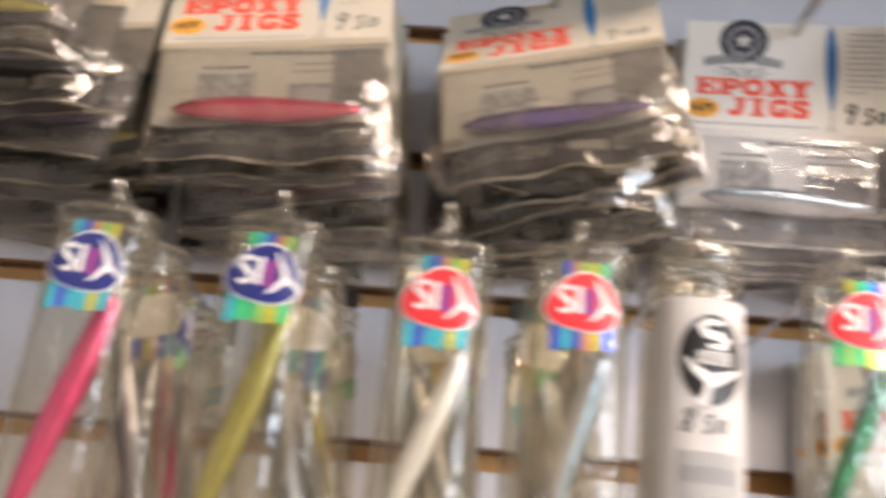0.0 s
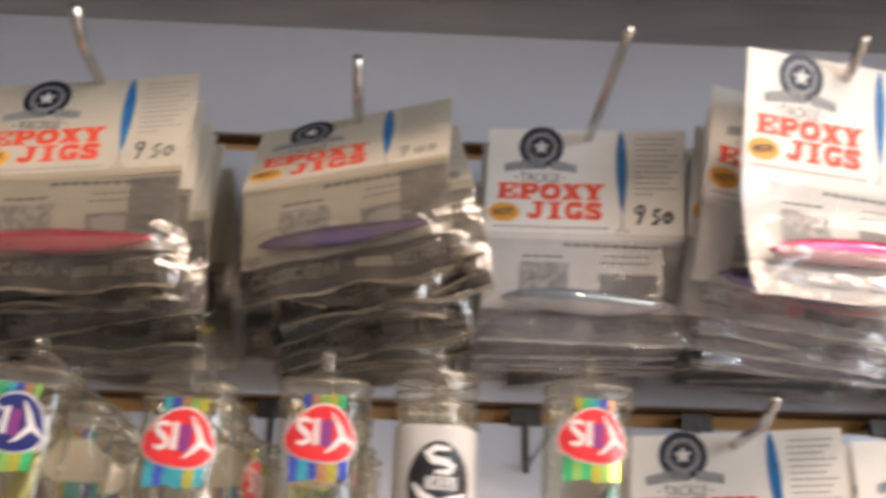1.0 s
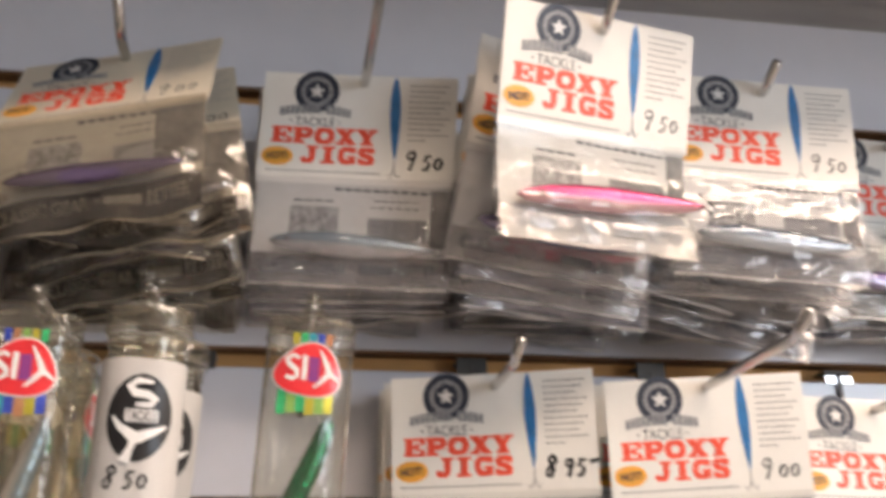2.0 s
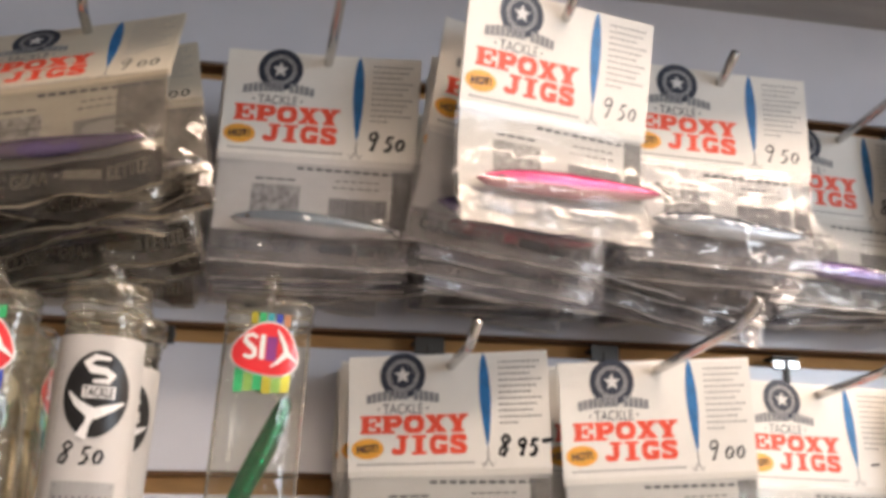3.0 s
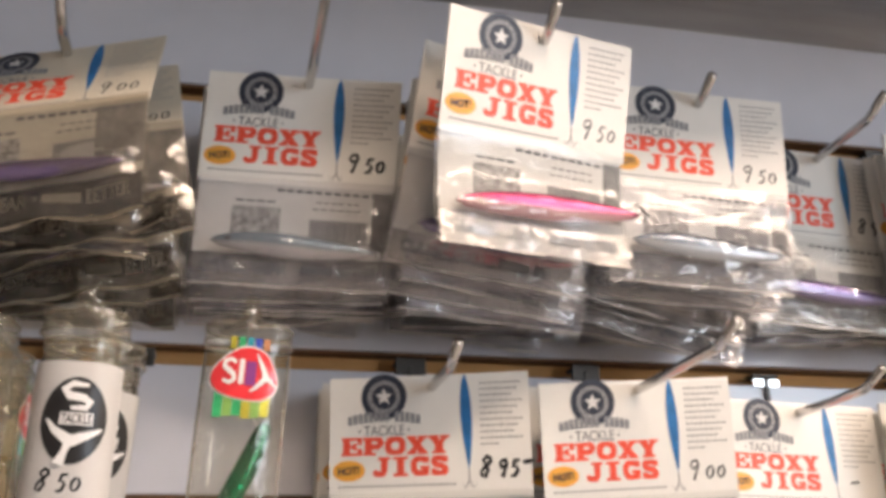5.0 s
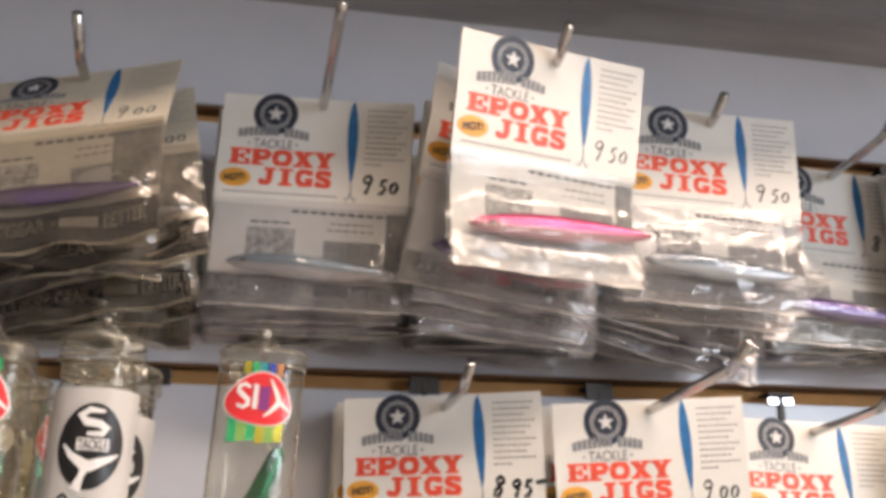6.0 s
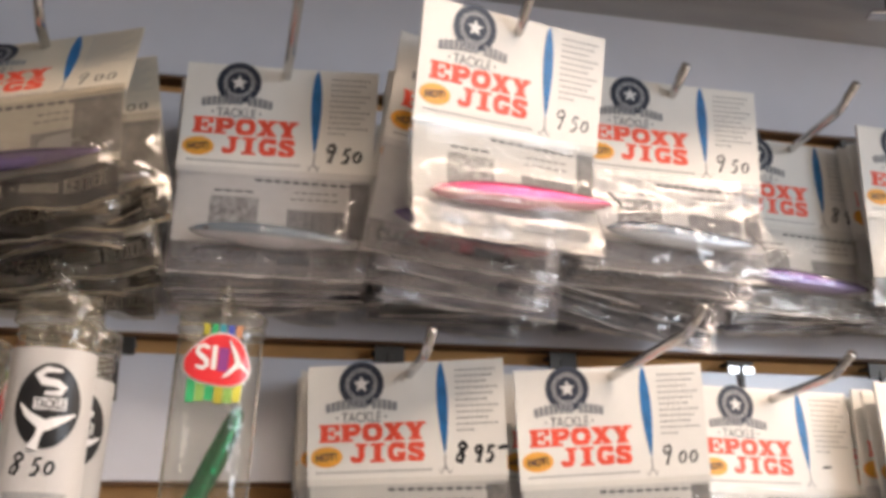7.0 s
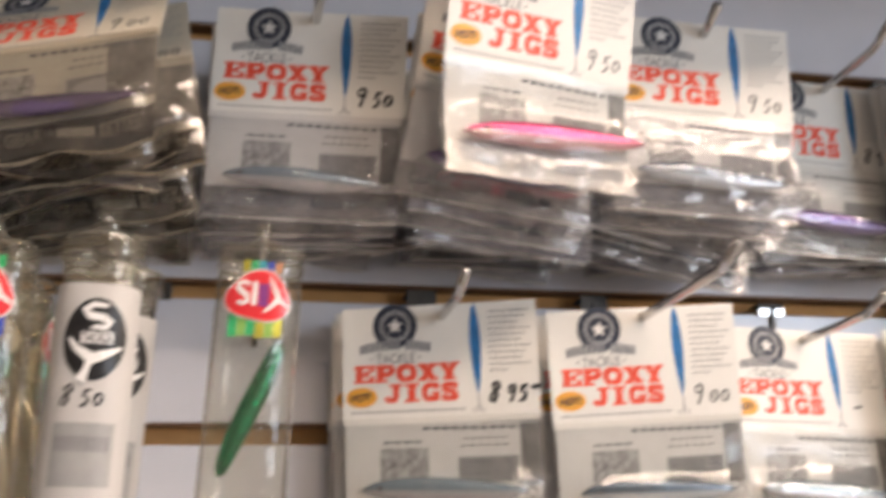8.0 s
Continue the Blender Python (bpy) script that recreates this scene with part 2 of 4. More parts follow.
def lettering(text, width, height, fat=0.02):
    """Flat lettering in the built-in font, scaled to width and height, centred, as (x, z)."""
    cu = bpy.data.curves.new("lettering", "FONT")
    cu.body, cu.size, cu.offset, cu.resolution_u = text, 1.0, fat, 4
    ob = bpy.data.objects.new("lettering", cu)
    scene.collection.objects.link(ob)
    me = bpy.data.meshes.new_from_object(ob.evaluated_get(bpy.context.evaluated_depsgraph_get()))
    bpy.data.objects.remove(ob)
    bpy.data.curves.remove(cu)
    bm = bmesh.new()
    bm.from_mesh(me)
    bpy.data.meshes.remove(me)
    xs, ys = [v.co.x for v in bm.verts], [v.co.y for v in bm.verts]
    cx, cy, sx, sy = (min(xs) + max(xs)) / 2, (min(ys) + max(ys)) / 2, max(xs) - min(xs), max(ys) - min(ys)
    for v in bm.verts:
        v.co = ((v.co.x - cx) / sx * width, 0, (v.co.y - cy) / sy * height)
    return bm


def moved(bm, dx=0, dy=0, dz=0, turn=0):
    bmesh.ops.transform(bm, matrix=pose(dx, dy, dz, 0, turn, 0), verts=bm.verts)
    return bm


def tube(points, r, n=10, bm=None):
    """A round rod along points."""
    bm = bm or bmesh.new()
    rings, up = [], Vector((1, 0, 0))
    for i, p in enumerate(points):
        d = (Vector(points[min(i + 1, len(points) - 1)]) - Vector(points[max(i - 1, 0)])).normalized()
        u = (up - d * up.dot(d)).normalized()
        w = d.cross(u)
        rings.append([bm.verts.new(Vector(p) + r * (u * math.cos(2 * math.pi * k / n) + w * math.sin(2 * math.pi * k / n))) for k in range(n)])
    for a, b in zip(rings, rings[1:]):
        for k in range(n):
            bm.faces.new((a[k], a[(k + 1) % n], b[(k + 1) % n], b[k]))
    bm.faces.new(rings[0][::-1]), bm.faces.new(rings[-1])
    return bm


# ---- the shop ----
GROOVES = [1.152 + 0.1 * i for i in range(9)]      # upper edges of the grooves
OPEN = 0.0145
X0, X1 = -0.55, 1.7
SOFFIT = 2.045


def structure(name, bm, material, label, category):
    ob = part(name, bm, material, None, label)
    return tagged(ob, category=category, kind="structure")


# unseen room walls, kept pale for more bounced light
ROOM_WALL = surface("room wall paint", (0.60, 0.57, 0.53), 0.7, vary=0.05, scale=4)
# dark so that the unseen west wall returns little light to the left side
LIGHT_BLOCK_WALL = surface("dark light-blocking wall", (0.21, 0.20, 0.19), 0.7, vary=0.06, scale=4)
# unseen floor, made pale to throw fill light up under the packets
BOUNCE_FLOOR = surface("pale bounce floor", (0.42, 0.40, 0.38), 0.6, vary=0.25, scale=20, bump=0.3)
structure("floor", box(-0.55, 3.2, -3.4, 0.1, -0.05, 0), BOUNCE_FLOOR, "unseen pale grey floor that bounces light up", "floor")
structure("ceiling", box(-0.55, 3.2, -3.4, 0.1, 2.75, 2.8), ROOM_WALL, "pale painted shop ceiling", "ceiling")
# added out of view, close and dark, to cut light from the left
structure("wall_west", box(-0.65, -0.55, -3.4, 0.1, 0, 2.75), LIGHT_BLOCK_WALL, "plain unseen side wall", "wall")
structure("wall_east", box(3.2, 3.3, -3.4, 0.1, 0, 2.75), ROOM_WALL, "plain unseen side wall", "wall")
structure("wall_south_left", box(-0.55, 1.98, -3.5, -3.4, 0, 2.75), ROOM_WALL, "plain painted back wall", "wall")
structure("wall_south_right", box(3.12, 3.2, -3.5, -3.4, 0, 2.75), ROOM_WALL, "plain painted back wall", "wall")
structure("wall_south_low", box(1.98, 3.12, -3.5, -3.4, 0, 1.32), ROOM_WALL, "plain painted wall below the window", "wall")
structure("wall_south_high", box(1.98, 3.12, -3.5, -3.4, 2.71, 2.75), ROOM_WALL, "plain painted wall above the window", "wall")
structure("wall_north", box(-0.55, 3.2, 0.032, 0.1, 0, 2.75), ROOM_WALL, "plain wall behind the slatted panel", "wall")

# Ceiling lamps
WARM, NEUTRAL = (1.0, 0.765, 0.585), (1.0, 0.90, 0.84)
for lx, ly, lit, tone in ((0.78, -1.08, 0.75 * KEY_LIGHT, WARM), (2.05, -1.08, 1.1 * KEY_LIGHT, WARM), (2.0, -2.55, TUBE_LIGHT, NEUTRAL)):
    lamp = base("ceiling_light", pose(lx, ly, 2.75), "white fluorescent ceiling light with a glowing diffuser", "ceiling light", "ceiling lights")
    part("frame", box(-0.62, 0.62, -0.13, 0.13, -0.05, 0, 0.004), WHITE_INK, lamp)
    part("diffuser", box(-0.58, 0.58, -0.09, 0.09, -0.062, -0.051), glow("lit diffuser", tone, lit), lamp, "glowing diffuser")

# Slatted wall panel: brown board, white-faced slats
slatwall = tagged(part("slatwall", box(X0, X1, 0.0155, 0.03, 1.0, SOFFIT + 0.1), MDF, None, "white slatted display wall with brown fibreboard grooves"), category="wall panel", kind="structure")
edges = [1.0] + GROOVES + [SOFFIT + 0.1]
slat_meshes = {}
for i in range(len(edges) - 1):
    z0 = edges[i] if i else 1.0
    z1 = (edges[i + 1] - OPEN) if i < len(edges) - 2 else edges[-1]
    key = round(z1 - z0, 4)
    if key not in slat_meshes:
        slat_meshes[key] = mesh_of(box(X0, X1, 0.0, 0.015, 0, z1 - z0, 0.0012))
    slat = hang("slat", slat_meshes[key], LAMINATE, slatwall)
    slat.location.z = z0
    # the bare board shows as a thin lip on the slat's lower and upper edge, groove shade put into its dark brown
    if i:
        lip = part("slat_edge", box(X0, X1, 0.0022, 0.0145, z0 - 0.0022, z0 - 0.0001), EDGE_SHADE, slatwall, "brown slat edge darkened as groove shade")

# Grey shelf above, seen from below, its film slack and wavy
bm = bmesh.new()
NX, NY = 90, 26
grid = []
for i in range(NX + 1):
    row = []
    for j in range(NY + 1):
        x, d = X0 + (X1 - X0) * i / NX, 0.34 * j / NY
        sag = 0.010 * noise.noise((x * 2.2, d * 14, 0.3)) + 0.006 * noise.noise((x * 5, d * 42, 4.0))
        row.append(bm.verts.new((x, -d, SOFFIT + 0.010 + sag * min(1, d / 0.03) + 0.016 * math.exp(-((d - 0.03) / 0.025) ** 2) - 0.010 * math.exp(-d / 0.008))))
    grid.append(row)
for i in range(NX):
    for j in range(NY):
        bm.faces.new((grid[i][j], grid[i][j + 1], grid[i + 1][j + 1], grid[i + 1][j]))
shelf = base("shelf", pose(0, 0, 0), "grey shelf above the slatted wall with a slack film underside", "shelf")
part("underside", bm, SHELF_GREY, shelf, "slack grey film underside", True)
part("board", box(X0, X1, -0.34, -0.0005, SOFFIT + 0.045, SOFFIT + 0.07, 0.003), SHELF_GREY, shelf)


# ---- hooks ----
def hook(x, groove, reach, tip=0.018, lift=24.0, yaw=0.0, drop=0.047, r=0.0031, plate=None, label="bright steel slatwall hook with a bent-up tip"):
    """A hook in the groove whose upper edge is given: back plate, lip and a rod with its end bent up."""
    z = groove - drop
    ob = base("hook", pose(x, 0, z, 0, 0, yaw), label, "display hook", "hooks on the slatted wall")
    part("back_plate", box(-0.011, 0.011, -0.0022, -0.0004, drop - 0.0165, drop - (0.0100 if plate else 0.004), 0.0006), plate or DULL_STEEL, ob, "bright steel back plate" if plate else "dull zinc back plate")
    part("stem", box(-0.0018, 0.0018, -0.0032, -0.0006, -0.004, drop - 0.010, 0.0005), DULL_STEEL, ob)
    part("lip", box(-0.011, 0.011, -0.0021, 0.012, drop - 0.0085, drop - 0.0065, 0.0004), DULL_STEEL, ob)
    a = radians(lift)
    pts = [(0, -0.001, 0), (0, -reach * 0.5, 0.0), (0, -reach + 0.012, 0.001)]
    for k in range(1, 5):
        pts.append((0, -reach + 0.012 - 0.012 * math.sin(a * k / 4) / max(a, 0.01) * 0.9, 0.001 + 0.012 * (1 - math.cos(a * k / 4)) / max(a, 0.01)))
    y, zz = pts[-1][1], pts[-1][2]
    pts.append((0, y - tip * math.cos(a), zz + tip * math.sin(a)))
    part("rod", tube(pts, r, 12), STEEL, ob, "", True)
    return ob


# ---- lure packets ----
W, H, TOP = 0.130, 0.078, 0.004
TRUE_SIZE = Matrix.Scale(0.969, 4)      # the drawn packet against the real one
BAG_END = -0.143
MESHES = {}


def bend(kind, x, z):
    """How far the card curls towards the viewer."""
    u = x / (W / 2)
    if kind >= 10:
        s, n = max(0.0, TOP - H - z) / 0.075, kind - 10
        push, twist = (0.0, -0.016, 0.008, -0.030, 0.004, 0.034, 0.014, 0.010, 0.005, 0.013, -0.026)[n], (0.0, 1.0, -1.0, 0.5, -0.6, -0.5, 0.4, 1.9, -2.2, 1.4, 0.0)[n]
        if n == 0:
            return 0.0
        ridge = 0.5 - abs(noise.noise((x * 16 + z * 30 + n, z * 26 - x * 9, n)))
        if n == 10:
            return push * s * s
        return push * (s if n in (5, 6) else s * s) + 0.006 * s * twist * u + s * (0.007 * noise.noise((x * 26 + n * 3.7, z * 22, n)) + 0.010 * (ridge * ridge - 0.12))
    if kind == 1:
        return -0.004 * u * u + 0.002
    if kind == 2:
        return 0.003 * u * (z - TOP) / H
    if kind == 3:
        return 0.0035 * math.sin(2.2 * u + 0.6) * (0.4 - (z - TOP) / H * 0.5)
    return -0.0012 * u * u


def bent(bm, kind):
    for v in bm.verts:
        v.co.y += bend(kind, v.co.x, v.co.z)
    return bm


def uv(u, v):
    return (u - 0.5) * W, TOP - v * H


def cached(key, make, bend_kind):
    if (key, bend_kind) not in MESHES:
        MESHES[key, bend_kind] = mesh_of(bent(make(), bend_kind))
    return MESHES[key, bend_kind]


def header_card():
    """Folded header card: two leaves with a rounded fold on top."""
    bm = bmesh.new()
    nx = 14
    profile = [(0.0016, TOP - H), (0.0014, TOP - H * 0.5), (0.0012, TOP - 0.002), (0.0006, TOP), (-0.0006, TOP), (-0.0010, TOP - 0.002), (-0.0010, TOP - H * 0.33), (-0.0010, TOP - H * 0.66), (-0.0010, TOP - H),
               (-0.0004, TOP - H), (-0.0004, TOP - 0.003), (0.0008, TOP - 0.003), (0.0010, TOP - H)]
    cols = [[bm.verts.new((-W / 2 + W * i / nx, y, z)) for y, z in profile] for i in range(nx + 1)]
    for a, b in zip(cols, cols[1:]):
        for k in range(len(profile)):
            j = (k + 1) % len(profile)
            bm.faces.new((a[k], b[k], b[j], a[j]))
    bm.faces.new(cols[0]), bm.faces.new(cols[-1][::-1])
    return bm


def arc(cx, cz, rx, rz, a0, a1, n=14):
    return [(cx + rx * math.cos(radians(a0 + (a1 - a0) * i / n)), cz + rz * math.sin(radians(a0 + (a1 - a0) * i / n))) for i in range(n + 1)]


# Heavy slab letters in a unit box: rectangles (x0, x1, z0, z1), then pen lines (width, points)
SLAB = {}
SLAB["E"] = ([(0.10, 0.40, 0, 1), (0, 0.95, 0.84, 1), (0.80, 0.95, 0.62, 1), (0, 0.97, 0, 0.16), (0.82, 0.97, 0, 0.38), (0.40, 0.68, 0.43, 0.57), (0.58, 0.70, 0.30, 0.70)], [])
SLAB["P"] = ([(0.10, 0.40, 0, 1), (0, 0.5, 0.84, 1), (0, 0.58, 0, 0.16)], [(0.24, [(0.4, 0.91), *arc(0.62, 0.69, 0.22, 0.22, 90, -90), (0.4, 0.47)])])
SLAB["O"] = ([], [(0.27, arc(0.5, 0.5, 0.37, 0.40, 0, 368, 26))])
SLAB["X"] = ([(0, 0.42, 0.86, 1), (0.58, 1, 0.86, 1), (0, 0.42, 0, 0.14), (0.58, 1, 0, 0.14)], [(0.28, [(0.2, 0.95), (0.8, 0.05)]), (0.18, [(0.8, 0.95), (0.2, 0.05)])])
SLAB["Y"] = ([(0, 0.42, 0.86, 1), (0.58, 1, 0.86, 1), (0.36, 0.64, 0, 0.5), (0.22, 0.78, 0, 0.14)], [(0.26, [(0.2, 0.95), (0.5, 0.45)]), (0.18, [(0.8, 0.95), (0.5, 0.45)])])
SLAB["J"] = ([(0.38, 0.95, 0.84, 1), (0.52, 0.82, 0.28, 1)], [(0.24, [(0.67, 0.32), *arc(0.42, 0.32, 0.25, 0.22, 0, -150)])])
SLAB["I"] = ([(0.34, 0.66, 0, 1), (0.14, 0.86, 0.84, 1), (0.14, 0.86, 0, 0.16)], [])
SLAB["G"] = ([(0.66, 0.94, 0.05, 0.46), (0.52, 1.0, 0.36, 0.50), (0.78, 0.92, 0.66, 0.98)], [(0.26, arc(0.5, 0.5, 0.36, 0.40, 50, 320, 20))])
SLAB["S"] = ([(0.74, 0.88, 0.66, 0.98), (0.08, 0.22, 0.02, 0.36)], [(0.24, [*arc(0.47, 0.71, 0.28, 0.19, 30, 230, 10), (0.55, 0.48), *arc(0.5, 0.28, 0.30, 0.20, 50, -150, 10)])])


def near_line(x, z, pts, half):
    for (ax, az), (bx, bz) in zip(pts, pts[1:]):
        dx, dz = bx - ax, bz - az
        t = max(0.0, min(1.0, ((x - ax) * dx + (z - az) * dz) / (dx * dx + dz * dz)))
        if math.hypot(x - ax - t * dx, z - az - t * dz) < half:
            return True
    return False


def slab_letter(ch, cx, cz, width, height, n=26):
    """One heavy slab letter as a single sheet of small cells."""
    rects, lines = SLAB[ch]
    bm, verts = bmesh.new(), {}

    def corner(i, j):
        if (i, j) not in verts:
            verts[i, j] = bm.verts.new((cx + width * (i / n - 0.5), FRONT, cz + height * (j / n - 0.5)))
        return verts[i, j]
    for i in range(n):
        for j in range(n):
            x, z = (i + 0.5) / n, (j + 0.5) / n
            if any(a - 0.035 <= x <= b + 0.035 and c <= z <= d for a, b, c, d in rects) or any(near_line(x, z, pts, wd / 2 + 0.03) for wd, pts in lines):
                bm.faces.new((corner(i, j), corner(i + 1, j), corner(i + 1, j + 1), corner(i, j + 1)))
    return bm


FRONT = -0.00125


def title(text, u0, u1, v0, v1, k, card):
    """A word of slab letters, each letter a part of the card."""
    (x0, z0), (x1, z1) = uv(u0, v0), uv(u1, v1)
    step = (x1 - x0) / len(text)
    for i, ch in enumerate(text):
        hang("letter", cached(("letter", text, i), lambda: slab_letter(ch, x0 + (i + 0.5) * step, (z0 + z1) / 2, step * 0.95, z0 - z1), k), RED_INK, card)


def logo_rings():
    bm = ring(*uv(0.275, 0.170), 0.0106, 0.0150, FRONT)
    b2 = ring(*uv(0.275, 0.170), 0.0, 0.0082, FRONT)
    me = mesh_of(b2)
    bm.from_mesh(me)
    return bm


def banner():
    cx, cz = uv(0.275, 0.335)
    bm = bmesh.new()
    for i in range(14):
        k = (i - 6.5) / 6.5
        if i == 8:
            continue
        h, z = 0.0058 + 0.0012 * (1 - k * k), cz + 0.0026 * (1 - k * k) - 0.0022
        x = cx + k * 0.0222
        flat([(x - 0.0014, z - h / 2), (x + 0.0014, z - h / 2), (x + 0.0014, z + h / 2), (x - 0.0014, z + h / 2)], FRONT - 0.0003, bm)
    return bm


def makers_word():
    cx, cz = uv(0.275, 0.447)
    bm = moved(lettering("TACKLE", 0.0262, 0.0066, 0.004), cx, FRONT, cz)
    for d in (-0.0160, 0.0160):
        oval(cx + d, cz, 0.0008, 0.0008, FRONT, 10, bm)
    return bm


def lure_picture():
    pts, n = [], 12
    cx = uv(0.680, 0)[0]
    z0, z1 = uv(0, 0.0)[1], uv(0, 0.78)[1]
    for side in (1, -1):
        for i in range(n):
            s = i / n if side == 1 else 1 - i / n
            r = 0.0036 * math.sin(math.pi * min(1, s * 1.02)) ** 0.75 * (1.15 - 0.5 * s) + 0.0003
            pts.append((cx + side * r + 0.002 * s, z0 + (z1 - z0) * s))
    return flat(pts, FRONT)


def hook_picture():
    cx = uv(0.695, 0)[0]
    z = uv(0, 0.78)[1]
    return stroke([[(cx, z), (cx, z - 0.007)], [(cx, z - 0.007), (cx - 0.003, z - 0.012), (cx - 0.0042, z - 0.009)], [(cx, z - 0.007), (cx + 0.003, z - 0.012), (cx + 0.0042, z - 0.009)]], 0.0006, FRONT)


def small_print():
    rects = []
    for i in range(11):
        x0, z = uv(0.755, 0.085 + i * 0.050)
        x1 = uv(0.965 - (0.12 if i == 10 else 0.02 * ((i * 7) % 3)), 0)[0]
        x = x0
        k = 0
        while x < x1 - 0.002:
            w = 0.0016 + 0.0016 * ((i * 5 + k * 3) % 4) / 3
            rects.append((x, min(x + w, x1), z - 0.00055, z + 0.00055))
            x += w + 0.0007
            k += 1
    return bars(rects, FRONT)


def foot_line():
    z = uv(0, 0.895)[1]
    return bars([(uv(0.045 + i * 0.021, 0)[0], uv(0.060 + i * 0.021, 0)[0], z - 0.0007, z + 0.0007) for i in range(28)], FRONT)


DIGITS = {}
DIGITS["9"] = [[(0.42, 0.78), (0.3, 0.98), (0.1, 0.95), (0.02, 0.75), (0.15, 0.58), (0.35, 0.64), (0.44, 0.82), (0.36, 0.4), (0.28, 0.0)]]
DIGITS["8"] = [[(0.4, 0.9), (0.2, 1.0), (0.05, 0.85), (0.2, 0.62), (0.36, 0.35), (0.25, 0.05), (0.05, 0.12), (0.06, 0.35), (0.25, 0.58), (0.42, 0.78), (0.4, 0.9)]]
DIGITS["5"] = [[(0.45, 0.95), (0.15, 0.93), (0.1, 0.55), (0.3, 0.6), (0.42, 0.38), (0.3, 0.08), (0.05, 0.05)]]
DIGITS["0"] = [[(0.2, 0.8), (0.05, 0.6), (0.05, 0.3), (0.2, 0.1), (0.4, 0.2), (0.46, 0.5), (0.35, 0.76), (0.2, 0.8)]]
DIGITS["-"] = [[(-0.05, 0.82), (0.25, 0.86), (0.6, 0.92)]]
DIGITS[" "] = []


def price(text, x, z, size, width=0.0011, y=FRONT, lean=0.18):
    lines, at = [], 0.0
    for k, ch in enumerate(text):
        for pts in DIGITS[ch]:
            s = 1.0 if k == 0 else 0.82
            lines.append([(x + size * (at + px * s + lean * pz * s), z + size * (pz * s - 0.5)) for px, pz in pts])
        at += 0.30 if ch == " " else 0.58
    return stroke(lines, width, y)


def bag_front(seed):
    def make():
        bm = bmesh.new()
        nx, nz = 30, 20
        rows = []
        for j in range(nz + 1):
            s = j / nz
            z = TOP - H + 0.004 + (BAG_END - (TOP - H + 0.004)) * s
            row = []
            for i in range(nx + 1):
                u = i / nx * 2 - 1
                x = u * (W / 2 + 0.002 * s) + 0.0030 * noise.noise((s * 5, seed * 2.1, u * 0.7)) * s
                lure = 0.0085 * math.exp(-((z + 0.117) / 0.012) ** 2) * max(0.0, 1 - u ** 6)
                puff = 0.0022 * (1 - u ** 4) * math.sin(math.pi * min(1, s * 1.05)) if s < 0.95 else 0
                loose = (2.3 if seed >= 5 else 1.0) * (0.10 + 1.1 * s * s)
                fold = loose * (noise.noise((x * 38 + seed * 7, z * 60, seed)) * 0.0030 + (0.5 - abs(noise.noise((x * 30 + z * 60, z * 90 - x * 25, seed + 5)))) ** 2 * 0.012)
                edge = min(1.0, (1 - abs(u)) * 6) * min(1.0, s * 8) * min(1.0, (1 - s) * 9 + 0.15)
                row.append(bm.verts.new((x, -0.0030 - (lure + puff + fold) * edge, z + (0.0075 if seed >= 5 else 0.0025) * noise.noise((x * 30, seed * 1.7, 2.0)) * s)))
            rows.append(row)
        for a, b in zip(rows, rows[1:]):
            for i in range(nx):
                bm.faces.new((a[i], b[i], b[i + 1], a[i + 1]))
        return bm
    return make


def bag_back(seed):
    def make():
        bm = bag_front(seed + 9)()
        for v in bm.verts:
            v.co.y = 0.0014 - (v.co.y + 0.0030) * 0.45
        return bm
    return make


def sheet(x0, x1, y, z0, z1, nx=22, nz=3, ragged=0.0):
    """A thin sheet; its lower edge may be uneven."""
    bm = bmesh.new()
    rows = []
    for j in range(nz + 1):
        rows.append([bm.verts.new((x0 + (x1 - x0) * i / nx, y, z1 + (z0 - z1) * j / nz + ragged * noise.noise((i * 0.35, j, 3.3)) * j / nz)) for i in range(nx + 1)])
    for a, b in zip(rows, rows[1:]):
        for i in range(nx):
            bm.faces.new((a[i], b[i], b[i + 1], a[i + 1]))
    return bm


def insert_card(end):
    bm = bmesh.new()
    nz = 8
    for y in (-0.0009, -0.0003):
        rows = [[bm.verts.new((-W / 2 + 0.0015 + (W - 0.003) * i / 14, y, TOP - H + 0.006 - (end + TOP - H + 0.006) * j / nz)) for i in range(15)] for j in range(nz + 1)]
        for a, b in zip(rows, rows[1:]):
            for i in range(14):
                bm.faces.new((a[i], b[i], b[i + 1], a[i + 1]))
    return bm


def grey_patch():
    return sheet(-0.0405, -0.0085, -0.0013, -0.1125, -0.0895, 4, 2)


def barcode():
    rects, x = [], 0.0115
    rnd = random.Random(4)
    while x < 0.0480:
        w = rnd.choice((0.0005, 0.0009, 0.0013))
        rects.append((x, x + w, -0.1120, -0.0970))
        x += w + rnd.choice((0.0004, 0.0006, 0.0009))
    return bars(rects, -0.0013)


def barcode_ground():
    return sheet(0.0105, 0.0495, -0.00115, -0.1128, -0.0962, 4, 2)


def insert_print():
    return bars([(-0.0385 + i * 0.0068, -0.0330 + i * 0.0068, -0.0866, -0.0850) for i in range(4)]
                + [(-0.012 + i * 0.0062, -0.0074 + i * 0.0062, -0.0785 - 0.0001 * i, -0.0764 - 0.0001 * i) for i in range(11)]
                + [(0.014 + i * 0.005, 0.0175 + i * 0.005, -0.0852, -0.0842) for i in range(6)]
                + [(0.012 + i * 0.0055, 0.0158 + i * 0.0055, -0.0898, -0.0888) for i in range(6)], -0.0013)


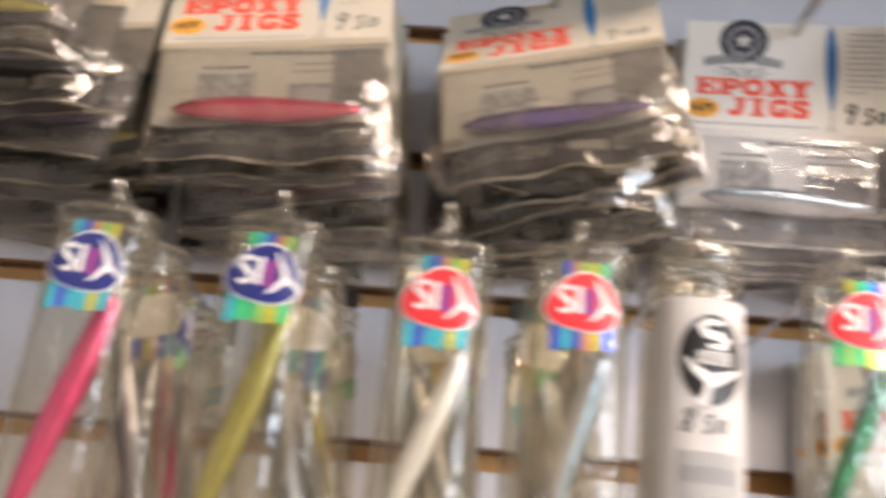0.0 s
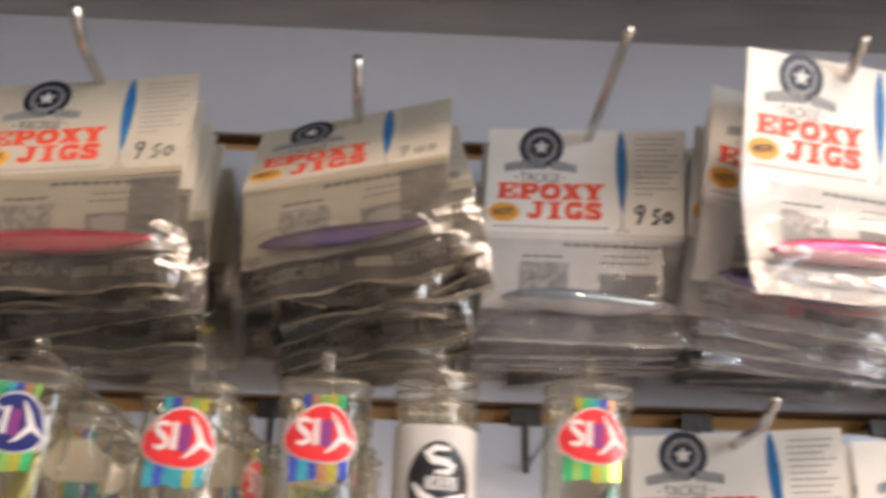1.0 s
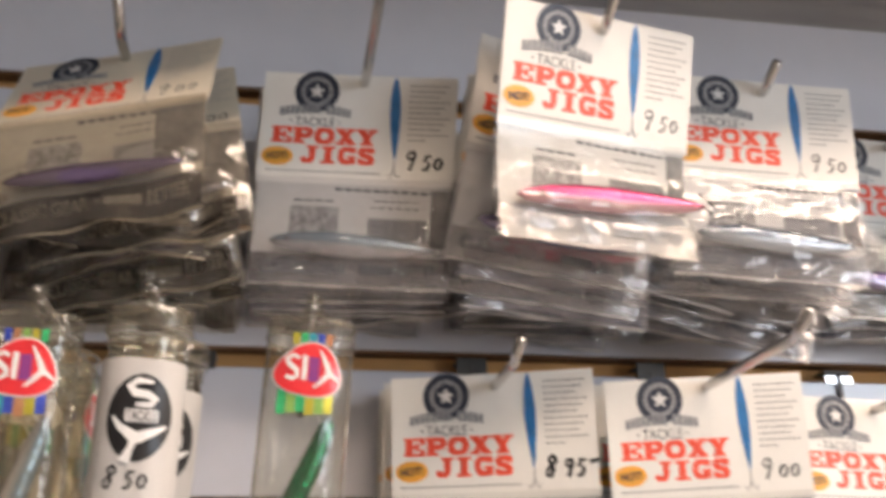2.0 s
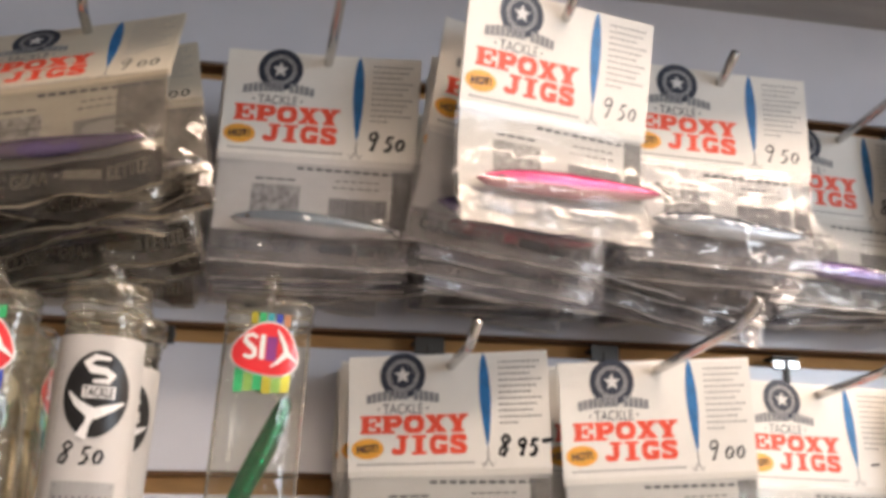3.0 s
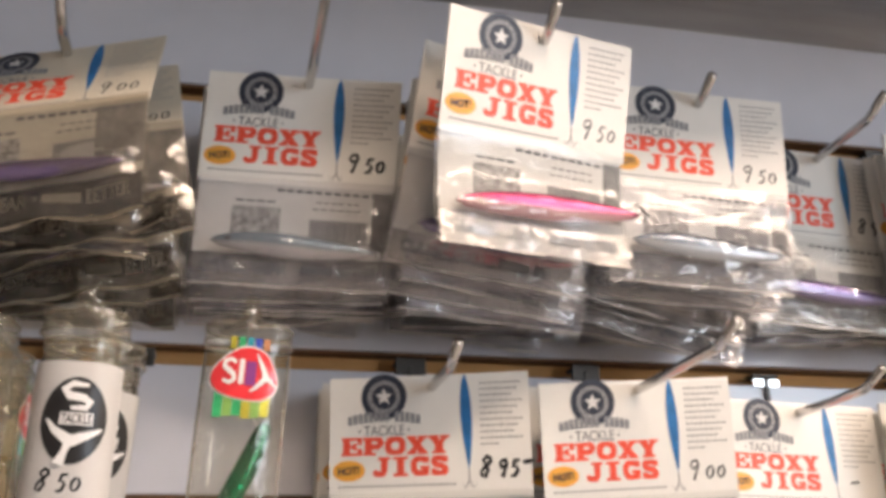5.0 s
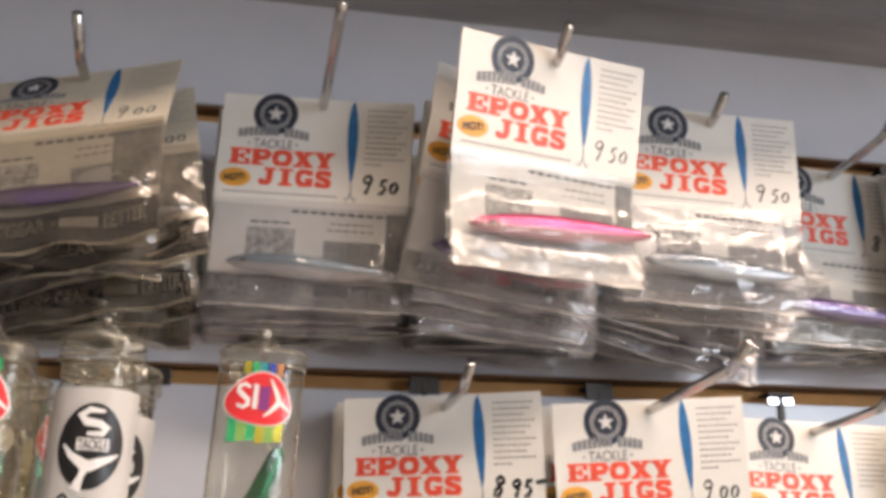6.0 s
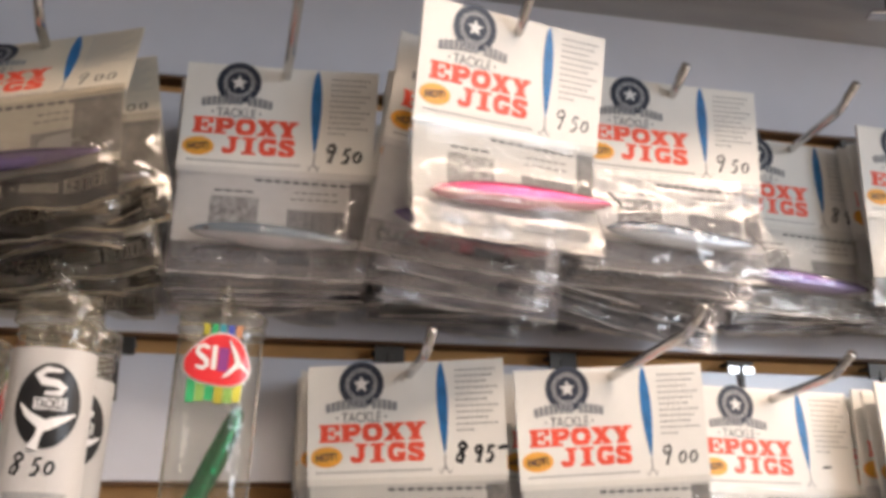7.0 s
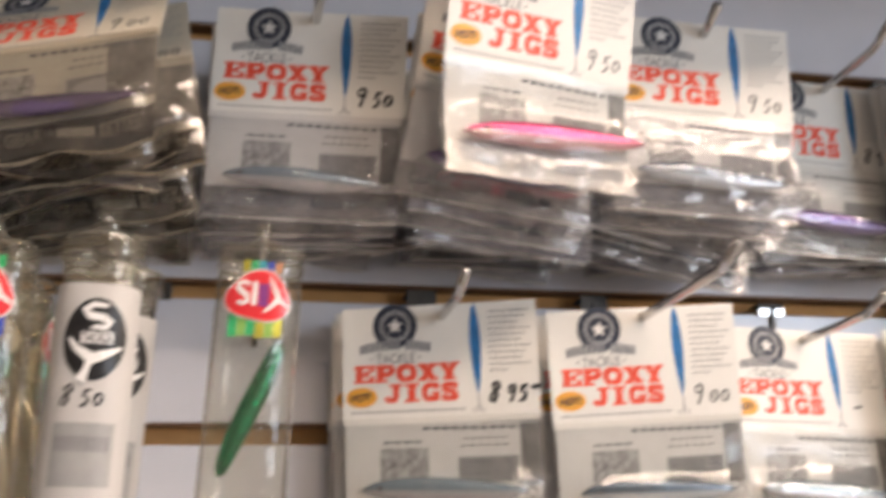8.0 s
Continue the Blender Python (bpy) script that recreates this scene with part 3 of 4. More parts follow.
def dark_corner(wide):
    return sheet(W / 2 - wide, W / 2 - 0.0015, -0.0012, -0.115, TOP - H - 0.002, 6, 6)


def strip():
    return sheet(-W / 2 + 0.0015, W / 2 - 0.0015, -0.0017, -0.1412, -0.1220)


def strip_words():
    bm = moved(lettering("CLASSIC GEAR", 0.056, 0.0080, 0.025), -0.029, -0.0024, -0.131)
    other = mesh_of(moved(lettering("BETTER", 0.0255, 0.0080, 0.025), 0.0445, -0.0024, -0.131))
    bm.from_mesh(other)
    bpy.data.meshes.remove(other)
    for x, w in ((0.0030, 0.0018), (0.0075, 0.0210)):
        h = 0.0008 if w < 0.003 else 0.0030
        flat([(x, -0.1310 - h), (x + w, -0.1310 - h), (x + w, -0.1310 + h), (x, -0.1310 + h)], -0.0024, bm)
    return bm


def lure_body(length=0.105, thick=0.0075, flatten=0.62, blunt=0.62):
    """A slim metal jig along x, nose at -x."""
    bm = bmesh.new()
    n, m = 22, 12
    rings = []
    for i in range(n + 1):
        s = i / n
        r = thick * (math.sin(math.pi * s ** 0.85) ** blunt if 0 < s < 1 else 0.0) + 0.0007
        c = 0.0005 * math.sin(2 * math.pi * s)
        rings.append([bm.verts.new((length * (s - 0.5), flatten * r * math.cos(2 * math.pi * k / m), c + r * math.sin(2 * math.pi * k / m))) for k in range(m)])
    for a, b in zip(rings, rings[1:]):
        for k in range(m):
            bm.faces.new((a[k], b[k], b[(k + 1) % m], a[(k + 1) % m]))
    bm.faces.new(rings[0]), bm.faces.new(rings[-1][::-1])
    return bm


def lure_eye():
    return ring(-0.041, 0.001, 0.0, 0.0018, -0.0042, 14)


def split_ring():
    pts = [(0.0555 + 0.003 * math.cos(a * math.pi / 5), 0.0, 0.003 * math.sin(a * math.pi / 5)) for a in range(11)]
    bm = tube(pts, 0.0004, 5)
    for sx in (-1, 1):
        tube([(0.058, 0, 0), (0.050, sx * 0.002, 0.008), (0.047, sx * 0.003, 0.004)], 0.0004, 5, bm)
    return bm


def packet(m, colour="silver", bend_kind=0, seed=0, full=True, cost="", marker=0.0014, lure_turn=0.0, group="packets", label="", dark=False, curl=0, tone=0, dimmed=False, lure_size=1.0, whole=False):
    """A carded lure in a clear bag: folded header card, printed insert, lure, crumpled bag. Its origin is the hang hole."""
    k = bend_kind
    ob = base("lure_packet", m @ TRUE_SIZE, label or f"clear bag with a {colour} lure under a {'shade-dimmed cream' if dimmed else 'white'} header card", "lure packet", group)
    card = hang("header_card", cached("card", header_card, k), DIM_CARD if dimmed else CARD, ob, "shade-dimmed cream folded header card" if dimmed else "white folded header card", False)
    if full:
        title("EPOXY", 0.058, 0.603, 0.500, 0.648, k, card)
        title("JIGS", 0.210, 0.600, 0.664, 0.822, k, card)
        hang("badge", cached("hot", lambda: oval(*uv(0.098, 0.768), 0.0105, 0.0066, FRONT), k), ORANGE, card, "orange oval badge")
        hang("badge_word", cached("hotw", lambda: moved(lettering("HOT!", 0.0135, 0.0050, 0.03), uv(0.098, 0)[0], FRONT - 0.0007, uv(0, 0.768)[1], -4), k), NAVY, card)
        hang("logo", cached("logo", logo_rings, k), NAVY, card, "round navy emblem")
        hang("logo_band", cached("lband", lambda: ring(*uv(0.275, 0.170), 0.0084, 0.0104, FRONT), k), BANNER_INK, card, "slate grey band of the emblem")
        hang("logo_star", cached("star", lambda: star(*uv(0.275, 0.170), 0.0058, FRONT - 0.0003), k), WHITE_INK, card, "white star")
        tagged(hang("banner", cached("banner", banner, k), BANNER_INK, card), kind="stuff")
        tagged(hang("makers_word", cached("mw", makers_word, k), GREY_INK, card), kind="stuff")
        hang("lure_picture", cached("lp", lure_picture, k), BLUE_INK, card, "printed blue lure")
        hang("hook_picture", cached("hp", hook_picture, k), GREY_INK, card)
        tagged(hang("small_print", cached("sp", small_print, k), PALE_INK, card), kind="stuff")
        tagged(hang("foot_line", cached("fl", foot_line, k), PALE_INK, card), kind="stuff")
        if cost:
            key = "price" + cost + str(marker)
            hang("price", cached(key, lambda: price(cost, uv(0.745, 0)[0], uv(0, 0.77)[1], 0.0130, marker), k), MARKER, card, "handwritten black price")
    else:
        title("EPOXY", 0.058, 0.603, 0.500, 0.648, k, card)
        hang("badge", cached("hot", lambda: oval(*uv(0.098, 0.768), 0.0105, 0.0066, FRONT), k), ORANGE, card)
        hang("lure_picture", cached("lp", lure_picture, k), BLUE_INK, card)
    c = 10 + curl
    # dark inserts carry the pile's shade as colour
    hang("insert", cached(("insert", whole), lambda: insert_card(0.1412 if whole else 0.1215), c), GREY_INK if dark else DIM_INSERT if dimmed else INSERT, ob, "printed insert")
    hang("print_patch", cached("patch", grey_patch, c), MOTTLED, ob, "grey printed square")
    hang("barcode_ground", cached("cg", barcode_ground, c), PALE_INK, ob, "grey printed panel")
    tagged(hang("barcode", cached("code", barcode, c), GREY_INK, ob), kind="stuff")
    if full:
        tagged(hang("insert_print", cached("ip", insert_print, c), GREY_INK, ob), kind="stuff")
    hang("grey_edge", cached(("dc", dimmed), lambda: dark_corner(0.030 if dimmed else 0.014), c), SMOKE, ob, "smoky grey printed edge")
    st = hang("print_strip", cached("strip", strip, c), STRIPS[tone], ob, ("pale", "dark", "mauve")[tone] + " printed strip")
    tagged(hang("strip_words", cached("sw", strip_words, c), STRIP_PALE if tone == 1 else BANNER_INK if whole else GREY_INK, st, "small lettering"), kind="stuff")
    hang("seal", cached("seal", lambda: sheet(-W / 2 + 0.001, W / 2 - 0.001, -0.0012, -0.1430, -0.1416, 22, 1, 0.001), c), DIM_SEAL if dimmed else SEAL, ob, "milky heat-sealed edge")
    lure = hang("lure", cached("lure", lure_body, 9), LURES[colour], ob, f"{colour} metallic lure", True)
    lure.matrix_basis = pose(0.002 + 0.03 * (lure_size - 1), -0.0072 + bend(c, 0, -0.117), -0.117 + 0.022 * (lure_size - 1), 0, lure_turn, 0) @ Matrix.Scale(lure_size, 4, (1, 0, 0))
    hang("eye", cached("eye", lure_eye, 9), MARKER, lure)
    hang("split_ring", cached("sr", split_ring, 9), STEEL, lure, "", True)
    hang("bag_front", cached(("bf", seed), bag_front(seed), c), DIM_BAG if dimmed else LOOSE_BAG if seed >= 5 else BAG, ob, "crumpled clear film", True)
    hang("bag_back", cached(("bb", seed), bag_back(seed), c), BAG, ob, "", True)
    return ob


def stack(x, z, y_front, y_back, count, tilt, rolls, group, colours, cost="", marker=0.0014, front=None, spread=1.0, seed=0, drop=0.0, gap=0.0, hinge=0, front_tone=0, dimmed=False, turn=2.0, lure_size=1.0, front_bend=0, tones=(0, 1, 1, 1, 2), whole=False, crumpled=False, shaded_pile=False, behind=None):
    """Packets one behind the other on one hook; the front one is placed by its own pose."""
    rnd = random.Random(seed)
    for i in range(count):
        s = i / max(1, count - 1)
        y = y_front + gap + (y_back - y_front - gap) * s
        if i == 0:
            y = y_front
            dx, dz, rx, ry, rz = front or (0, 0, tilt, rolls, 0)
        else:
            dx, dz = rnd.uniform(-0.005, 0.005) * spread, rnd.uniform(-0.004, 0.001) * spread - drop * s
            rx, ry, rz = tilt * (1 - (0.9 if tilt < -10 else 0.4) * s) + rnd.uniform(-2.5, 2.5) * spread, rnd.uniform(-8, 8) * spread + rolls * 0.5, rnd.uniform(-6, 6) * spread + (0.5 * front[4] if front else 0.0)
        if behind and i in behind:
            dx, dz, rx, ry, rz = behind[i]
        # some rear inserts, and all in a shaded pile, are coloured dark for shade
        packet(pose(x + dx, y, z + dz, rx, ry, rz), colours[i % len(colours)], (i + seed) % 4 if i else front_bend, (i + seed) % 5 + (5 if i or dimmed or crumpled else 0), i < 2, cost if i < 2 else "", marker, turn if i == 0 else rnd.uniform(-4, 4), group, dimmed=dimmed, whole=whole and i == 0, lure_size=lure_size if i == 0 else 1.0, dark=shaded_pile or (dimmed and i % 3 == 2), tone=(front_tone if i == 0 else rnd.choice(tones)), curl=(hinge if i == 0 or (hinge in (5, 6) and i % 3 == 1) else rnd.choice((2, 4, 7, 8, 9))))


UP, LOW = 1.952, 1.752

# Upper row of hooks and the packets on them
hook(-0.258, UP, 0.185, yaw=2)
stack(-0.2596, 1.907, -0.1655, -0.02, 8, -30, 3, "packets on the far hook", ["olive", "black", "olive", "purple"], "9 50", seed=11, hinge=6, front_tone=1, drop=0.010, dimmed=True, shaded_pile=True)
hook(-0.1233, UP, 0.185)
stack(-0.1253, 1.903, -0.1384, -0.018, 8, -18, -1, "crimson lure packets", ["crimson", "black", "olive", "purple"], "9 50", seed=1, front=(0, 0.0, -12, -2.5, -7), gap=0.012, hinge=6, front_tone=1, drop=0.010, dimmed=True)
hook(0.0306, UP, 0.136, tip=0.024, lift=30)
stack(0.0286, 1.9085, -0.1014, -0.018, 8, -32, -7, "purple lure packets", ["purple", "black", "purple", "olive"], "9 00", 0.0012, seed=2, front=(0.0, 0.0, -30.8, -6.1, -14.6), gap=0.016, hinge=5, front_tone=1, drop=0.010, dimmed=True)
hook(0.1800, UP, 0.203, tip=0.014, lift=2)
stack(0.1780, 1.9070, -0.0960, -0.015, 8, 7, 0, "silver lure packets", ["silver", "black", "silver", "blue"], "9 50", 0.0021, seed=3, front=(0.0, 0.0, 5.7, 3.5, -9.8), gap=0.012, front_tone=0, tones=(0, 2, 0, 1), drop=0.006, crumpled=True)
hook(0.3156, UP, 0.190)
stack(0.3136, 1.9107, -0.1784, -0.018, 10, 10, 5, "pink lure packets", ["pink", "purple", "crimson", "black", "pink"], "9 50", 0.0011, seed=4, front=(0.001, 0.0, 15, 0.4, 11), gap=0.026, turn=-4.0, lure_size=1.20, drop=0.010, tones=(2, 1, 0, 1, 2), whole=True, hinge=10,
      behind={1: (-0.004, -0.004, 9, 7, 6), 2: (-0.002, -0.008, 9, 4, 5), 3: (-0.006, -0.014, 6, 7, 4), 4: (0.004, -0.018, 5, 3, 3)})
hook(0.4457, UP, 0.130)
stack(0.4437, 1.9110, -0.1191, -0.018, 9, -4, 2, "steel blue lure packets", ["blue", "black", "silver", "black"], "9 50", 0.0013, seed=5, front=(0.0, 0, 0.3, 3.4, -4.4), gap=0.012, drop=0.006, tones=(0, 2, 0, 1), crumpled=True,
      behind={1: (0.003, -0.005, -1, 7, -4), 2: (0.006, -0.010, -1, 10, -4), 3: (0.010, -0.016, 0, 14, -2)})
packet(pose(0.4599, -0.0558, 1.883, -4, 16, 0), "black", 1, 7, False, group="steel blue lure packets", label="skewed clear bag with a dark lure, hanging low", tone=0, curl=4)
packet(pose(0.4540, -0.0423, 1.888, -2, 11, 0), "silver", 2, 6, False, group="steel blue lure packets", label="skewed clear bag with a silver lure, hanging low", tone=2, curl=2)
hook(0.5772, UP, 0.130)
stack(0.5752, 1.9066, -0.0558, -0.014, 4, -2, 3, "purple lure packets by the end hook", ["purple", "black", "purple"], "8 95", 0.0018, seed=6, front=(0, 0, 0, 3, -1))
hook(0.677, UP, 0.150)
stack(0.675, 1.9066, -0.0907, -0.02, 7, 2, 2, "packets on the end hook", ["silver", "pink", "black"], "9 50", seed=7)

# Lower row: carded packets
hook(0.2656, LOW, 0.131, drop=0.040)
stack(0.2636, 1.7159, -0.0714, -0.012, 6, 0, -1, "lower silver packets", ["silver", "blue", "black"], "8 95-", 0.0023, seed=8, front=(0, 0, 3.0, -0.1, -20), gap=0.018, spread=0.35, whole=True)
hook(0.3970, LOW, 0.207, drop=0.041)
stack(0.3950, 1.7133, -0.0887, -0.012, 7, 3, -1, "lower blue packets", ["blue", "silver", "black"], "9 00", 0.0014, seed=9, front=(0, 0, 9, -2.9, -6), gap=0.018, spread=0.35, whole=True)
hook(0.5428, LOW, 0.124, drop=0.043, plate=STEEL)
stack(0.5408, 1.7114, -0.0379, -0.008, 3, 0, 0, "lower white packets", ["silver", "blue"], " -", 0.0014, seed=10, front=(0.0, 0.001, -3, 1.5, 1), spread=0.2, whole=True)
hook(0.667, LOW, 0.130, drop=0.042)
stack(0.6654, 1.7110, -0.0742, -0.012, 6, -2, 1, "lower end packets", ["black", "silver", "blue"], "9 50", seed=12, spread=0.5)


# ---- lure tubes ----
def squircle(a, b, n=28, p=3.0):
    out = []
    for i in range(n):
        t = 2 * math.pi * i / n
        c, s = math.cos(t), math.sin(t)
        out.append((a * math.copysign(abs(c) ** (2 / p), c), b * math.copysign(abs(s) ** (2 / p), s)))
    return out


def lathe(profile, a, b, n=28, p=3.0):
    """Rounded-square rings: rows of (z, scale)."""
    bm = bmesh.new()
    rings = []
    for z, k in profile:
        q = p if k > 0.6 else 2.0
        rings.append([bm.verts.new((x * k, y * k, z)) for x, y in squircle(a, b, n, q)])
    for r0, r1 in zip(rings, rings[1:]):
        for i in range(n):
            bm.faces.new((r0[i], r0[(i + 1) % n], r1[(i + 1) % n], r1[i]))
    bm.faces.new(rings[-1])
    bm.faces.new(rings[0][::-1])
    return bm


TA, TB = 0.0196, 0.0138


def tube_shell():
    return lathe([(0.004, 0.10), (0.0025, 0.17), (-0.002, 0.20), (-0.005, 0.24), (-0.0075, 0.40), (-0.009, 0.70), (-0.0105, 0.92), (-0.013, 1.0), (-0.019, 1.0), (-0.0205, 0.955), (-0.023, 0.95), (-0.06, 0.96), (-0.10, 0.97), (-0.128, 0.98), (-0.132, 0.93), (-0.134, 0.7)], TA, TB)


def rim_ring(z, a, b, p, r=0.0006, n=28):
    """A thin moulded ring round a tube."""
    pts = [(x, y, z) for x, y in squircle(a, b, n, p)]
    return tube(pts + pts[:2], r, 6)


def side_seam(side, a, z0, z1):
    return tube([(side * a, 0.0, z0), (side * a, 0.0, (z0 + z1) / 2), (side * a * 1.01, 0.0, z1)], 0.0006, 6)


def capped_shell():
    return lathe([(-0.0075, 0.16), (-0.0095, 0.26), (-0.0115, 0.34), (-0.0122, 0.78), (-0.0132, 0.95), (-0.0145, 1.0), (-0.0225, 1.01), (-0.024, 0.97), (-0.0250, 0.88), (-0.0268, 0.90), (-0.0280, 0.87), (-0.0298, 0.90), (-0.0310, 0.87), (-0.0335, 0.88), (-0.036, 0.93), (-0.09, 0.95), (-0.135, 0.95), (-0.139, 0.8)], 0.0178, 0.0150, p=2.4)


def hang_tab():
    """The crumpled clear strip by which a capped tube hangs."""
    bm = sheet(-0.0085, 0.0085, 0.0, -0.0115, 0.0045, 14, 10)
    for v in bm.verts:
        v.co.y = 0.005 * noise.noise((v.co.x * 160, v.co.z * 120, 1.0)) + 0.25 * v.co.x
        v.co.x *= 0.55 + 0.45 * abs(v.co.z + 0.004) / 0.008
    return bm


def wrap(pts_fn, nu, nv, a, b, p, out):
    """A sheet laid round the front of a tube: pts_fn(u, v) gives angle and height."""
    bm = bmesh.new()
    rows = []
    for j in range(nv + 1):
        row = []
        for i in range(nu + 1):
            t, z = pts_fn(i / nu, j / nv)
            c, s = math.cos(t), math.sin(t)
            x = (a + out) * math.copysign(abs(c) ** (2 / p), c)
            y = (b + out) * math.copysign(abs(s) ** (2 / p), s)
            row.append(bm.verts.new((x, y, z)))
        rows.append(row)
    for r0, r1 in zip(rows, rows[1:]):
        for i in range(nu):
            bm.faces.new((r0[i], r0[i + 1], r1[i + 1], r1[i]))
    return bm


def on_front(bm, a, b, p, out):
    """Presses flat (x, z) shapes onto the front of a rounded-square tube."""
    for v in bm.verts:
        u = max(-0.985, min(0.985, v.co.x / a))
        v.co.y = -(b + out) * (1 - abs(u) ** p) ** (1 / p) + v.co.y
    return bm


def disc(cx, cz, rx, rz, rings=5, n=28):
    bm = bmesh.new()
    prev = [bm.verts.new((cx, 0, cz))]
    for k in range(1, rings + 1):
        cur = [bm.verts.new((cx + rx * k / rings * math.cos(2 * math.pi * i / n), 0, cz + rz * k / rings * math.sin(2 * math.pi * i / n))) for i in range(n)]
        for i in range(n):
            if k == 1:
                bm.faces.new((prev[0], cur[i], cur[(i + 1) % n]))
            else:
                bm.faces.new((prev[i], cur[i], cur[(i + 1) % n], prev[(i + 1) % n]))
        prev = cur
    return bm


LZ = -0.036


def tapered(arms, y=0.0):
    """Pen strokes that swell and thin: arms of (x, z, width)."""
    bm = bmesh.new()
    for pts in arms:
        prev = None
        for i, (x, z, w) in enumerate(pts):
            a, b = pts[max(0, i - 1)], pts[min(len(pts) - 1, i + 1)]
            dx, dz = b[0] - a[0], b[1] - a[1]
            d = math.hypot(dx, dz) or 1
            cur = (bm.verts.new((x - dz / d * w / 2, y, z + dx / d * w / 2)), bm.verts.new((x + dz / d * w / 2, y, z - dx / d * w / 2)))
            if prev:
                bm.faces.new((prev[0], cur[0], cur[1], prev[1]))
            prev = cur
    return bm


def pebble(rx, rz, rings=5, n=36):
    """A rounded three-cornered badge, its sharpest corner low on one side."""
    bm = bmesh.new()
    prev = [bm.verts.new((0, 0, LZ))]
    for k in range(1, rings + 1):
        cur = []
        for i in range(n):
            a = 2 * math.pi * i / n
            q = (1 + 0.085 * math.cos(3 * (a + 0.70))) * k / rings
            cur.append(bm.verts.new((rx * q * math.cos(a), 0, LZ + rz * q * math.sin(a))))
        for i in range(n):
            if k == 1:
                bm.faces.new((prev[0], cur[i], cur[(i + 1) % n]))
            else:
                bm.faces.new((prev[i], cur[i], cur[(i + 1) % n], prev[(i + 1) % n]))
        prev = cur
    return bm


def badge_curl():
    """The curled white mark and the short bar beside it."""
    curl = [(-0.0042, LZ + 0.0052, 0.0016), (-0.0066, LZ + 0.0066, 0.0018), (-0.0090, LZ + 0.0056, 0.0020), (-0.0093, LZ + 0.0034, 0.0022), (-0.0072, LZ + 0.0016, 0.0024),
            (-0.0050, LZ - 0.0002, 0.0022), (-0.0048, LZ - 0.0024, 0.0020), (-0.0068, LZ - 0.0038, 0.0018), (-0.0096, LZ - 0.0028, 0.0016)]
    return tapered([curl, [(-0.0018, LZ + 0.0068, 0.0022), (-0.0018, LZ - 0.0042, 0.0022)]])


def tail_mark():
    """White three-armed fish-tail mark with thin tips."""
    cx, cz = 0.0088, LZ - 0.0007
    return tapered([[(0.0042, LZ + 0.0096, 0.0006), (0.0062, LZ + 0.0058, 0.0016), (0.0078, LZ + 0.0025, 0.0022), (cx, cz, 0.0026)],
                    [(0.0022, LZ - 0.0074, 0.0006), (0.0046, LZ - 0.0056, 0.0016), (0.0070, LZ - 0.0030, 0.0022), (cx, cz, 0.0026)],
                    [(0.0136, LZ - 0.0044, 0.0006), (0.0120, LZ - 0.0030, 0.0014), (0.0102, LZ - 0.0016, 0.0020), (cx, cz, 0.0026)]])


FOIL_SETS = ((1, 5, 1, 0, 5, 0), (2, 1, 1, 5, 0, 1), (2, 3, 2, 2, 0, 2), (3, 2, 3, 4, 0, 3))


